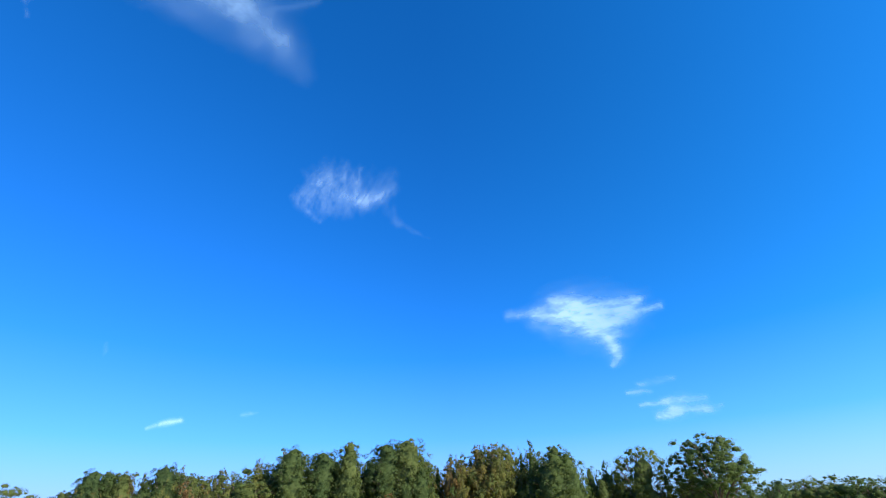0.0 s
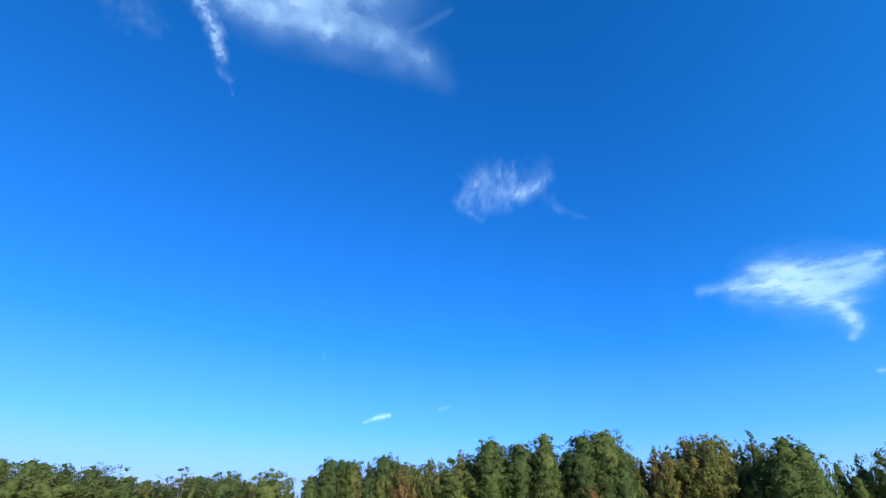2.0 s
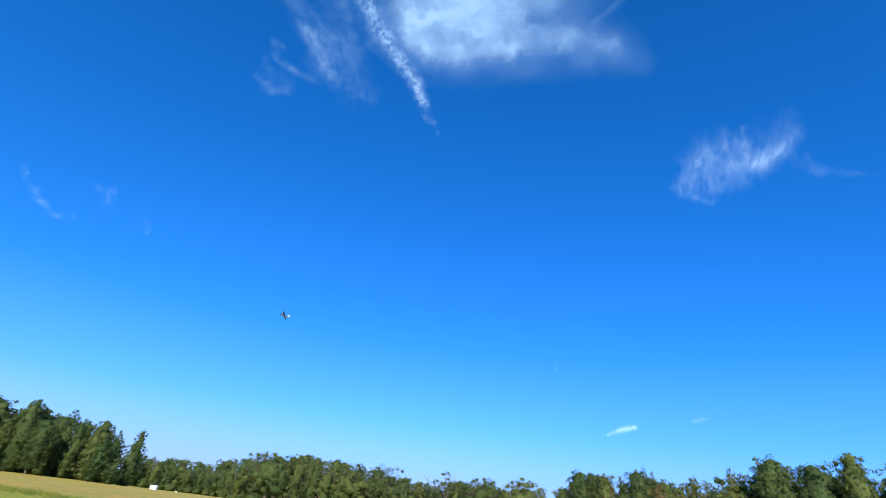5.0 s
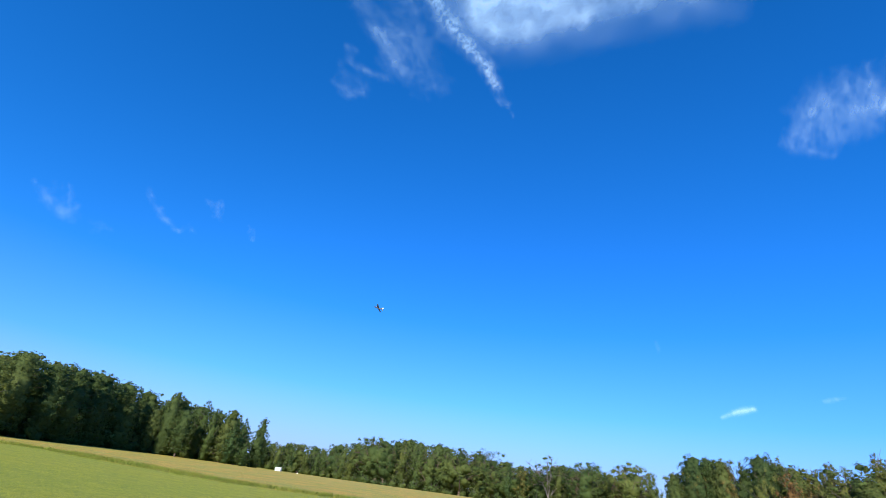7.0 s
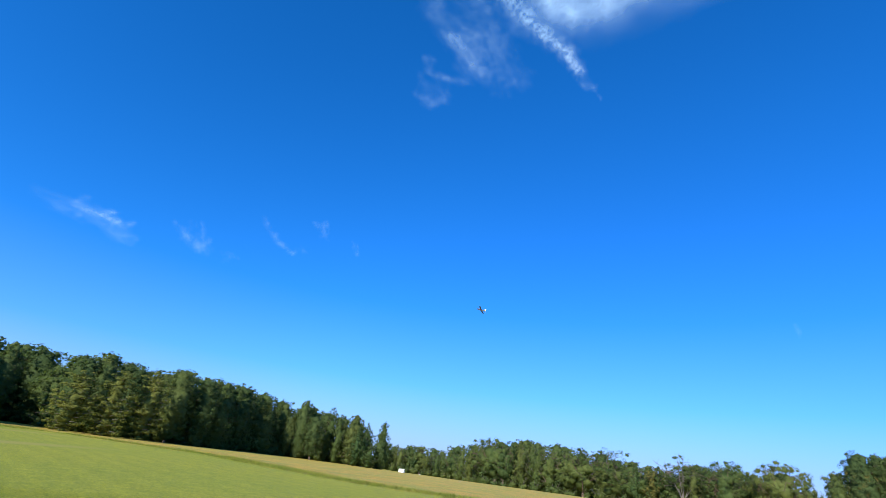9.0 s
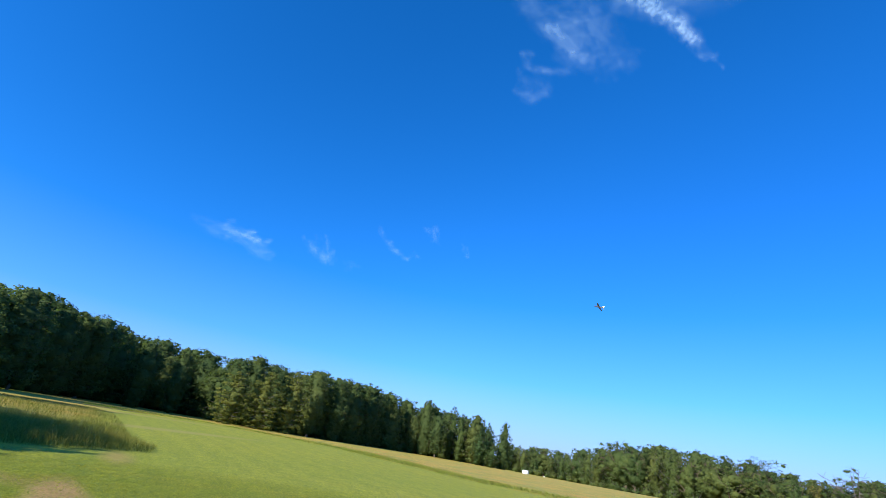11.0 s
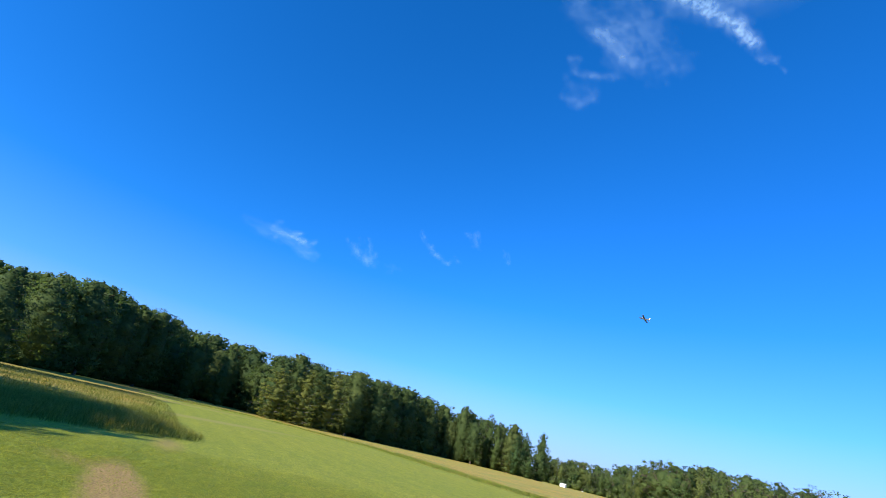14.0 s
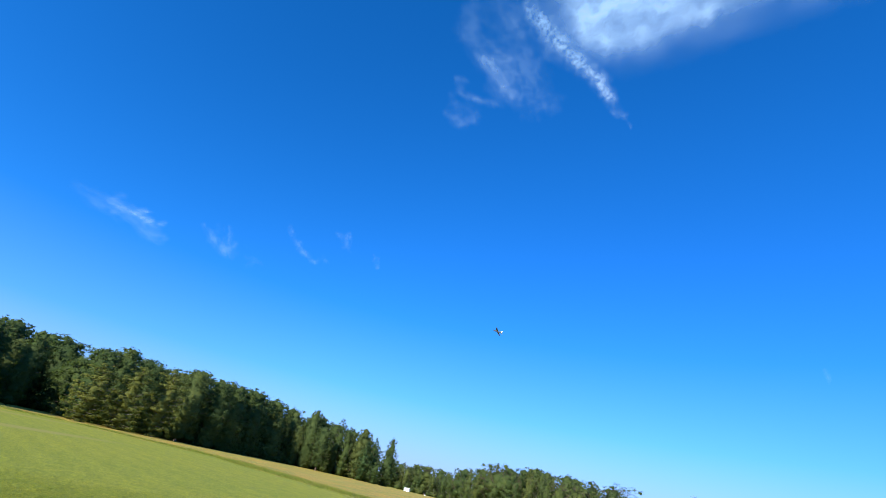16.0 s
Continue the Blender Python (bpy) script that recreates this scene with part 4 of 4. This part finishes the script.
def sward():
    """Short pointed blades of the mown turf nearest to the walker."""
    rng = np.random.default_rng(7)
    n = 300000
    a, r = np.radians(rng.uniform(-142, -76, n)), np.sqrt(rng.uniform(6.5 ** 2, 21.0 ** 2, n))
    x, y = r * np.sin(a), r * np.cos(a)
    bare = ((x + 8.55) * math.cos(0.593) + (y + 5.35) * math.sin(0.593)) ** 2 / 8 + (-(x + 8.55) * math.sin(0.593) + (y + 5.35) * math.cos(0.593)) ** 2 / 0.3
    keep = rng.random(n) < np.clip(bare - 0.3, 0.25, 1) * np.clip(1.9 - r / 9.5, 0, 1)
    x, y, r = x[keep], y[keep], r[keep]
    n = len(x)
    a, long = rng.random(n) * 6.283, (0.02 + 0.0022 * r) * (0.6 + 0.8 * rng.random(n))
    way = np.stack([np.cos(a), np.sin(a), 0 * a], 1)
    base = np.stack([x, y, 0 * x + 0.002], 1)
    side = np.stack([-np.sin(a), np.cos(a), 0 * a], 1) * ((0.0025 + 0.0004 * r) * (0.6 + 0.8 * rng.random(n)))[:, None]
    top = base + way * long[:, None] + UP * (long * rng.uniform(0.1, 0.5, n))[:, None]
    me = mesh_of("mown_grass", np.stack([base + side, base - side, top], 1).reshape(-1, 3), np.arange(3 * n).reshape(-1, 3), SWARD)
    me.attributes.new("tip", "FLOAT", "POINT").data.foreach_set("value", np.tile(np.array([0.2, 0.2, 1], np.float32), n))
    return tagged(new("mown_grass", me), "short mown green grass blades", "grass", kind="stuff")


tall_grass()
margin_grass()
sward()

# ---- things far off ----
WHITE = plain_material("white_paint", (0.8, 0.8, 0.78), 0.5)
ROOFING = plain_material("pale_roofing", (0.62, 0.62, 0.6), 0.5)
DARK = plain_material("dark_gap", (0.06, 0.06, 0.06), 0.8)


def box_bm(sx, sy, sz, cx=0, cy=0, cz=0, bevel=0.0):
    bm = bmesh.new()
    bmesh.ops.create_cube(bm, size=1, matrix=Matrix.Translation((cx, cy, cz)) @ Matrix.Diagonal((sx, sy, sz, 1)))
    if bevel:
        bmesh.ops.bevel(bm, geom=bm.edges[:], offset=bevel, segments=2, affect="EDGES")
    return bm


def shed(x, y, turn):
    """A small white shed with a low gable roof."""
    root = thing("garden_shed", "small white painted shed in front of the far trees", "shed")
    w, d, h, t = 2.6, 2.2, 1.55, 0.08
    for nm, args in (("wall", (w, t, h, 0, -d / 2 + t / 2, h / 2)), ("wall", (w, t, h, 0, d / 2 - t / 2, h / 2)),
                     ("wall", (t, d - 2 * t - 0.004, h, -w / 2 + t / 2, 0, h / 2)), ("wall", (t, d - 2 * t - 0.004, h, w / 2 - t / 2, 0, h / 2))):
        part(nm, bm_mesh(nm, box_bm(*args, bevel=0.01), WHITE), root)
    for side in (-1, 1):
        bm = box_bm(w + 0.3, d * 0.62, 0.06)
        bmesh.ops.transform(bm, matrix=pose(0, side * d * 0.27, h + 0.27, -side * 27), verts=bm.verts)
        part("roof_panel", bm_mesh("roof_panel", bm, ROOFING), root)
    bm = box_bm(0.8, 0.05, 1.3, -0.5, -d / 2 - 0.03, 0.68, 0.01)
    part("door", bm_mesh("door", bm, ROOFING), root, "pale grey closed door")
    root.matrix_basis = pose(x, y, float(ground_z(x, y)), 0, 0, turn) @ Matrix.Diagonal((0.68, 0.68, 0.68, 1))


sx, sy = polar(-77.9, 178)
shed(sx, sy, 60)


# small pale object of unclear kind, given the shape of a lidded tank
def tank(x, y):
    root = thing("water_tank", "small pale object by the far trees", "tank")
    bm = bmesh.new()
    bmesh.ops.create_cone(bm, cap_ends=True, segments=20, radius1=0.45, radius2=0.43, depth=1.0, matrix=Matrix.Translation((0, 0, 0.5)))
    bmesh.ops.bevel(bm, geom=[e for e in bm.edges if not e.is_manifold or abs(e.verts[0].co.z - e.verts[1].co.z) < 1e-4], offset=0.06, segments=2, affect="EDGES")
    part("body", bm_mesh("body", bm, WHITE), root)
    bm = bmesh.new()
    bmesh.ops.create_cone(bm, cap_ends=True, segments=16, radius1=0.16, radius2=0.14, depth=0.1, matrix=Matrix.Translation((0, 0, 1.05)))
    part("lid", bm_mesh("lid", bm, DARK), root)
    root.matrix_basis = pose(x, y, float(ground_z(x, y))) @ Matrix.Diagonal((0.55, 0.55, 0.55, 1))


sx, sy = polar(-75.9, 176)
tank(sx, sy)

HULL = plain_material("model_foam_grey", (0.05, 0.06, 0.08), 0.5)
PALE = plain_material("model_foam_white", (0.7, 0.72, 0.74), 0.45)


def model_aeroplane(m):
    """A small radio flown model aeroplane in the air: slim body, swept low wing, tail."""
    root = thing("model_aeroplane", "dark and white model aeroplane flying over the field", "aeroplane")
    ring, nose = 12, [(-0.62, 0.02), (-0.5, 0.06), (-0.2, 0.085), (0.15, 0.085), (0.4, 0.06), (0.62, 0.035)]
    v = [(y, r * math.cos(6.2832 * k / ring), r * 1.15 * math.sin(6.2832 * k / ring)) for y, r in nose for k in range(ring)]
    f = [(i * ring + k, i * ring + (k + 1) % ring, (i + 1) * ring + (k + 1) % ring, (i + 1) * ring + k) for i in range(len(nose) - 1) for k in range(ring)]
    me = bpy.data.meshes.new("fuselage")
    me.from_pydata(v, [], f + [tuple(range(ring))[::-1], tuple(range(len(v) - ring, len(v)))])
    me.materials.append(HULL)
    part("fuselage", me, root)

    def plate(name, pts, t, mat, upright=False):
        bm = bmesh.new()
        lo = [bm.verts.new((x, 0 if upright else y, y if upright else 0)) for x, y in pts]
        face = bm.faces.new(lo)
        got = bmesh.ops.extrude_face_region(bm, geom=[face])
        bmesh.ops.translate(bm, verts=[q for q in got["geom"] if isinstance(q, bmesh.types.BMVert)], vec=(0, t, 0) if upright else (0, 0, t))
        bmesh.ops.recalc_face_normals(bm, faces=bm.faces)
        return part(name, bm_mesh(name, bm, mat), root)

    for side in (-1, 1):
        plate("wing", [(-0.16, 0), (0.14, 0), (0.20, side * 0.72), (0.05, side * 0.74)], 0.03, HULL)
        plate("tailplane", [(0.45, 0), (0.62, 0), (0.66, side * 0.26), (0.55, side * 0.27)], 0.015, PALE)
    plate("fin", [(0.42, 0.04), (0.63, 0.04), (0.66, 0.26), (0.56, 0.27)], 0.015, PALE, True)
    bm = bmesh.new()
    bmesh.ops.create_uvsphere(bm, u_segments=12, v_segments=8, radius=1, matrix=Matrix.Translation((-0.15, 0, 0.08)) @ Matrix.Diagonal((0.16, 0.055, 0.06, 1)))
    part("canopy", bm_mesh("canopy", bm, PALE), root)
    root.matrix_basis = m


px, py = polar(-70.87, 66.5)
model_aeroplane(pose(px, py, EYE + 21.9, -22, 18, 42) @ Matrix.Diagonal((1.2, 1.2, 1.2, 1)))

# ---- clouds ----
def cloud_material():
    m, n, l = material("ice_cloud")
    at = n.new("ShaderNodeAttribute")
    at.attribute_name = "thickness"
    d, t = n.new("ShaderNodeBsdfDiffuse"), n.new("ShaderNodeBsdfTranslucent")
    d.inputs["Color"].default_value = t.inputs["Color"].default_value = (0.53, 0.655, 0.715, 1)
    both, clear, mx, o = n.new("ShaderNodeAddShader"), n.new("ShaderNodeBsdfTransparent"), n.new("ShaderNodeMixShader"), n.new("ShaderNodeOutputMaterial")
    l.new(d.outputs[0], both.inputs[0])
    l.new(t.outputs[0], both.inputs[1])
    l.new(at.outputs["Fac"], mx.inputs[0])
    l.new(clear.outputs[0], mx.inputs[1])
    l.new(both.outputs[0], mx.inputs[2])
    l.new(mx.outputs[0], o.inputs[0])
    return m


ICE = cloud_material()
CLOUD_R = 3800.0


def cloud(seed, az, el, strokes, label, step=0.135, rag=0.5, grain=1.0, lean=(1.0, 1.0), sheer=0.85, even=0.4, curl=0.4, comb=(0, 0.0), loose=1.0):
    """A thin sheet of ice cloud high over the field: combed strands (u, v, u, v, half width, thickness; in degrees about its middle)."""
    rng = np.random.default_rng(seed)
    tab, tab2, tab3 = lattice(rng), lattice(rng), lattice(rng)
    strokes = [(a, b, c, d, w * loose, k) for a, b, c, d, w, k in strokes]
    s = np.array(strokes)
    pad = 4.5 * s[:, 4].max()
    u0, u1 = min(s[:, 0].min(), s[:, 2].min()) - pad, max(s[:, 0].max(), s[:, 2].max()) + pad
    v0, v1 = min(s[:, 1].min(), s[:, 3].min()) - pad, max(s[:, 1].max(), s[:, 3].max()) + pad
    u, v = np.meshgrid(np.arange(u0, u1, step), np.arange(v0, v1, step), indexing="ij")
    wu = u + rag * (fbm(tab, u * 0.7, v * 0.7) - 0.5) * 2.2
    wv = v + rag * (fbm(tab2, u * 0.7, v * 0.7) - 0.5) * 2.2
    clear = np.ones_like(u)
    for a, b, c, d, w, k in strokes:
        du, dv = c - a, d - b
        t = np.clip(((wu - a) * du + (wv - b) * dv) / (du * du + dv * dv + 1e-9), 0, 1)
        q = np.hypot(wu - a - t * du, wv - b - t * dv) / (w * (0.75 + 0.5 * np.sin(np.pi * (0.15 + 0.7 * t))))
        clear = clear * (1 - sheer * k * (0.86 * np.exp(-q * q) + 0.14 * np.exp(-q * q / 5)))
    dens = 1 - clear
    tex = fbm(tab3, (u + curl * (wu - u)) * grain * lean[0], (v + curl * (wv - v)) * grain * lean[1], 5, 0.5)
    dens = np.clip(dens * (even + 1.75 * (1 - even) * smooth(0.2, 0.8, tex)), 0, 1)
    # fine strands drawn out along one way
    turn, force = radians(comb[0]), comb[1]
    along, across = wu * math.cos(turn) + wv * math.sin(turn), wv * math.cos(turn) - wu * math.sin(turn)
    strand = 1 - np.abs(2 * fbm(tab2, along * 0.55 + 40, (across + 0.5 * tex) * 2.0 + 40, 3, 0.5) - 1)
    dens = np.clip(dens * (1 - force + 1.7 * force * smooth(0.55, 1.0, strand)), 0, 1)
    dens = np.clip(dens - 0.012, 0, 1)
    a, e = radians(az), radians(el)
    mid = np.array([math.sin(a) * math.cos(e), math.cos(a) * math.cos(e), math.sin(e)])
    rt = np.array([math.cos(a), -math.sin(a), 0])
    up = np.cross(rt, mid)
    way = mid + np.radians(u)[..., None] * rt + np.radians(v)[..., None] * up
    way /= np.linalg.norm(way, axis=-1)[..., None]
    pos = way * (CLOUD_R + 25 * fbm(tab, u * 0.15, v * 0.15, 2))[..., None] + np.array([0, 0, EYE])
    nu, nv = u.shape
    i, j = np.meshgrid(np.arange(nu - 1), np.arange(nv - 1), indexing="ij")
    quads = np.stack([i * nv + j, (i + 1) * nv + j, (i + 1) * nv + j + 1, i * nv + j + 1], -1).reshape(-1, 4)
    df = dens.ravel()
    quads = quads[df[quads].max(axis=1) > 0.004]
    # each wisp that hangs apart is a cloud of its own
    mark, before = np.arange(nu * nv), None
    while before is None or (before != mark).any():
        before = mark.copy()
        np.minimum.at(mark, quads, mark[quads].min(axis=1)[:, None])
        mark = mark[mark]
    for one in np.unique(mark[quads[:, 0]]):
        own = quads[mark[quads[:, 0]] == one]
        if len(own) < 60 or df[own].max() < 0.02:
            continue
        keep, own = np.unique(own, return_inverse=True)
        me = mesh_of("cloud", pos.reshape(-1, 3)[keep], own.reshape(-1, 4), ICE, True)
        at = me.attributes.new("thickness", "FLOAT", "POINT")
        at.data.foreach_set("value", df[keep].astype(np.float32))
        tagged(new("cloud", me), label, "cloud", "ice clouds")


cloud(206, -12.4, 36.9, [
    (-4.2, 2.1, -5.4, -0.1, 0.76, 0.45), (-5.4, -0.1, -7.3, -0.7, 0.53, 0.25), (-7.3, -0.7, -5.8, -2.4, 0.32, 0.25), (-5.8, -2.4, -4.2, -3.4, 0.26, 0.20),
    (-4.2, 1.0, -3.9, -0.7, 1.10, 0.30), (-3.2, 1.4, -1.7, -0.3, 1.23, 0.40), (-1.9, -0.1, 0.6, -0.9, 0.56, 0.45), (-1.3, 1.9, 0.6, -0.6, 0.71, 0.30),
    (-1.8, 2.7, -0.2, 1.3, 0.84, 0.20), (-0.3, 1.4, 0.3, -0.6, 0.29, 0.35), (1.6, -0.2, 3.4, 0.6, 0.61, 0.65), (0.6, -0.6, 2.1, -0.1, 0.56, 0.50),
    (3.4, 0.6, 4.0, 1.4, 0.47, 0.30), (0.3, 3.3, -0.2, 1.3, 0.15, 0.30), (-1.7, 3.3, -1.9, 1.7, 0.24, 0.15), (2.6, 1.3, 4.3, 3.0, 0.94, 0.12),
    (1.0, 1.7, 2.8, 2.5, 0.92, 0.08), (-5.5, -1.1, -2.0, -2.2, 0.64, 0.20), (-1.9, -1.8, 0.5, -1.7, 0.51, 0.15), (3.7, -1.1, 5.0, -2.8, 0.51, 0.20),
    (5.0, -2.8, 7.3, -3.9, 0.35, 0.17), (7.3, -3.9, 10.4, -4.7, 0.23, 0.12)],
    "small combed white veil of thin cloud with a tail", step=0.07, rag=0.3, grain=1.4, lean=(1.1, 0.6), sheer=0.225, even=0.5, comb=(65, 0.22), loose=1.1)
cloud(201, 18.0, 20.1, [
    (-9.4, 2.2, -5.1, 2.2, 0.45, 0.22), (-6.3, 1.7, -2.7, 1.3, 0.46, 0.45), (-3.4, 2.6, -0.1, 1.5, 0.89, 0.8), (-2.7, 1.5, 0.9, -0.1, 1.12, 0.9),
    (-0.7, 1.5, 4.1, 0.8, 0.98, 0.85), (0.1, -0.6, 2.8, 0.3, 1.00, 0.9), (1.2, -1.4, 1.9, -3.1, 0.54, 0.75), (1.9, -3.1, 2.2, -4.1, 0.30, 0.5),
    (2.3, -3.8, 1.3, -5.1, 0.25, 0.4), (3.0, 1.2, 5.4, 1.8, 0.49, 0.8), (4.7, 0.6, 7.7, 0.7, 0.24, 0.55), (-6.1, 0.7, -3.0, -0.4, 0.77, 0.15)],
    "bright white ragged cloud with drawn out tips", step=0.07, rag=0.32, grain=1.5, lean=(0.5, 1.4), sheer=0.88, even=0.62, comb=(-20, 0.1))
cloud(204, 24.4, 10.5, [
    (-3.0, 0.2, -0.4, 0.1, 0.17, 0.6), (-0.7, 0.2, 3.3, -0.0, 0.27, 0.75), (-1.3, -1.1, 0.6, -1.0, 0.33, 0.6), (-0.0, -0.5, 3.5, -1.1, 0.26, 0.6),
    (-1.7, -1.4, -0.8, -1.1, 0.23, 0.4), (3.0, -1.1, 4.6, -0.8, 0.21, 0.3), (-4.1, 1.6, -1.8, 1.5, 0.17, 0.35), (-2.7, 2.3, 0.7, 2.4, 0.23, 0.25)],
    "flat white cloud streak low in the sky", step=0.054, rag=0.2, grain=1.2, lean=(0.6, 1.4), sheer=0.85, even=0.5, comb=(-8, 0.2))
cloud(202, -27.7, 10.5, [
    (-4.0, -0.9, -2.6, -0.4, 0.14, 0.4), (-2.9, -0.5, -1.2, -0.1, 0.18, 0.8)],
    "tiny bright cloud fleck low over the wood", step=0.041, rag=0.12, grain=1.4, lean=(1, 1), sheer=0.34, even=0.7)
cloud(200, -45.0, 54.5, [
    (-10.9, 2.9, -11.2, -0.2, 0.96, 0.60), (-11.2, -0.2, -9.1, -1.7, 0.87, 0.60), (-9.1, -1.7, -5.6, -1.9, 0.83, 0.50), (-5.6, -1.9, 0.7, -1.5, 0.70, 0.48),
    (0.7, -1.5, 6.4, -1.0, 0.82, 0.40), (6.4, -1.0, 11.1, -1.8, 1.15, 0.18), (11.1, -1.8, 14.4, -2.8, 1.20, 0.10), (-4.5, -0.2, 1.7, 0.2, 0.57, 0.35),
    (1.7, 0.2, 6.9, -0.0, 0.58, 0.32), (6.9, -0.0, 10.9, -0.8, 0.76, 0.20), (-9.6, 1.2, -3.5, 1.8, 1.67, 0.90), (-4.9, 3.2, -3.4, 1.0, 1.10, 0.75),
    (-7.3, 3.9, 3.4, 5.5, 1.86, 0.75), (-1.7, 2.6, 3.0, 3.8, 1.43, 0.40), (-3.4, 0.7, 0.4, 0.7, 1.02, 0.35), (-5.5, -3.4, 2.3, -3.5, 1.09, 0.06),
    (2.3, -3.3, 8.7, -2.9, 1.10, 0.05), (-9.3, -3.2, -5.5, -3.0, 0.71, 0.08), (9.0, 0.7, 12.5, 4.6, 0.25, 0.12), (4.3, 3.5, 6.5, 2.1, 1.50, 0.10),
    (-10.9, 4.3, 5.6, 6.3, 2.2, 0.7)],
    "large soft white cloud swirl high in the sky", step=0.13, rag=0.5, grain=0.7, lean=(0.7, 1.0), sheer=0.81, even=0.78, curl=2.2, comb=(-10, 0.05), loose=1.08)
cloud(205, -63.0, 49.1, [
    (-6.5, 6.5, -4.6, 4.8, 0.73, 0.6), (-5.0, 5.0, -2.8, 2.5, 0.67, 0.6), (-2.9, 3.0, -0.9, 1.2, 0.59, 0.55), (-1.2, 1.3, 1.7, -0.9, 0.50, 0.65),
    (1.2, -0.5, 3.2, -3.2, 0.35, 0.6), (3.5, -4.4, 4.5, -4.7, 0.31, 0.2), (4.3, -4.8, 5.4, -6.1, 0.19, 0.1)],
    "lumpy old vapour trail breaking up", step=0.07, rag=0.34, grain=2.6, lean=(1, 1), sheer=0.5)
cloud(203, -78.0, 46.1, [
    (-3.8, 5.8, -1.2, 3.1, 0.61, 0.30), (-1.2, 3.1, 2.5, -0.2, 0.55, 0.45), (-3.1, 5.4, -0.2, 4.4, 0.46, 0.25), (-0.2, 4.4, 2.2, 3.3, 0.35, 0.30),
    (0.9, 7.0, 2.7, 5.1, 0.47, 0.25), (2.4, 3.9, 4.8, 4.8, 1.46, 0.13), (-0.0, 3.5, 3.5, 1.7, 1.19, 0.20), (2.3, 0.9, 7.7, -0.1, 1.08, 0.12),
    (1.2, -0.4, 5.9, -1.0, 1.10, 0.10), (3.3, 2.8, 5.6, 0.8, 1.21, 0.08), (-3.9, 0.4, -3.1, -0.7, 0.25, 0.16), (-4.0, 0.5, -2.9, 0.5, 0.24, 0.14),
    (-3.3, -0.8, -1.6, -1.3, 0.25, 0.25), (-1.6, -1.3, 1.4, -1.4, 0.24, 0.30), (-4.6, -3.4, -2.8, -4.4, 0.32, 0.20), (-2.8, -4.6, -1.2, -3.8, 0.32, 0.22),
    (-3.6, -3.3, -1.3, -3.3, 0.75, 0.15), (-4.2, -1.5, -3.6, -2.0, 0.38, 0.12), (-4.1, 5.8, -3.8, 8.0, 0.85, 0.25), (1.2, 7.1, -0.3, 9.0, 1.46, 0.30)],
    "faint curled wisps beside the vapour trail", step=0.1, rag=0.3, grain=1.3, lean=(0.7, 1.0), sheer=0.29, even=0.5, comb=(-48, 0.25), loose=1.1)
cloud(207, -115.0, 18.9, [
    (-5.6, 0.2, -3.2, -0.2, 0.41, 0.10), (-3.2, -0.3, -0.5, -0.1, 0.43, 0.16), (-3.3, 0.1, 1.1, -0.4, 0.48, 0.13), (-0.4, -0.4, 3.1, -1.1, 0.38, 0.14),
    (-2.3, 0.6, -1.7, 1.1, 0.21, 0.25), (-0.1, 0.1, 0.7, 0.6, 0.19, 0.50), (0.7, -0.2, 1.5, -0.1, 0.22, 0.45), (2.3, 0.0, 2.7, 0.3, 0.14, 0.25),
    (-1.9, -0.8, -1.7, -0.5, 0.16, 0.20), (1.5, -1.4, 3.1, -1.7, 0.33, 0.08)],
    "faint slanting cloud wisp with bright knots", step=0.08, rag=0.2, grain=1.6, lean=(0.6, 1.4), sheer=0.5, even=0.5, comb=(-12, 0.3), loose=1.15)
cloud(208, -105.1, 19.6, [
    (-3.1, 1.0, -1.8, -0.1, 0.22, 0.20), (-1.8, -0.1, -0.2, -0.8, 0.29, 0.30), (-0.9, 1.8, 0.0, 0.2, 0.17, 0.25), (-0.4, -1.0, 0.5, 0.2, 0.24, 0.25),
    (2.4, -0.6, 3.7, -0.7, 0.31, 0.12), (-1.8, 1.5, -0.9, 0.5, 0.44, 0.08), (0.2, -0.4, 2.6, -1.6, 0.4, 0.10), (-4.4, 0.4, -2.4, -0.2, 0.5, 0.07)],
    "thin hooked cloud wisp", step=0.07, rag=0.35, grain=1.8, lean=(1, 1), sheer=0.2, even=0.45, comb=(-60, 0.35), loose=1.25)
cloud(209, -92.8, 23.7, [
    (-6.4, 0.6, -5.9, -0.3, 0.18, 0.20), (-5.9, -0.3, -4.1, -1.9, 0.25, 0.30), (-4.1, -1.9, -2.6, -2.7, 0.22, 0.30), (-2.3, -1.4, -1.4, -2.2, 0.26, 0.15),
    (-1.1, 1.3, -0.7, 0.9, 0.19, 0.20), (0.5, 1.7, 0.4, 0.3, 0.26, 0.25), (-0.7, 1.2, 0.6, 1.5, 0.20, 0.15), (-0.3, -0.2, 2.5, -0.8, 0.40, 0.06),
    (4.0, 0.2, 4.8, -1.3, 0.27, 0.20), (-2.3, -2.6, 0.8, -2.0, 0.26, 0.07)],
    "thin faint cloud wisp", step=0.07, rag=0.35, grain=1.8, lean=(1, 1), sheer=0.2, even=0.45, comb=(-60, 0.35), loose=1.25)
cloud(210, -29.0, 17.5, [
    (-8.0, -0.4, -7.8, -1.1, 0.20, 0.35), (-7.9, -1.1, -7.8, -2.6, 0.20, 0.15)],
    "hardly visible upright wisp of cloud", step=0.06, rag=0.12, grain=1.4, lean=(1, 1), sheer=0.1, even=0.6)
cloud(211, -21.0, 12.5, [
    (-2.2, -1.3, -1.3, -1.1, 0.18, 0.35), (-1.3, -1.1, -0.6, -1.0, 0.12, 0.20)],
    "short faint dash of cloud low over the wood", step=0.05, rag=0.12, grain=1.4, lean=(1, 1), sheer=0.2, even=0.6)
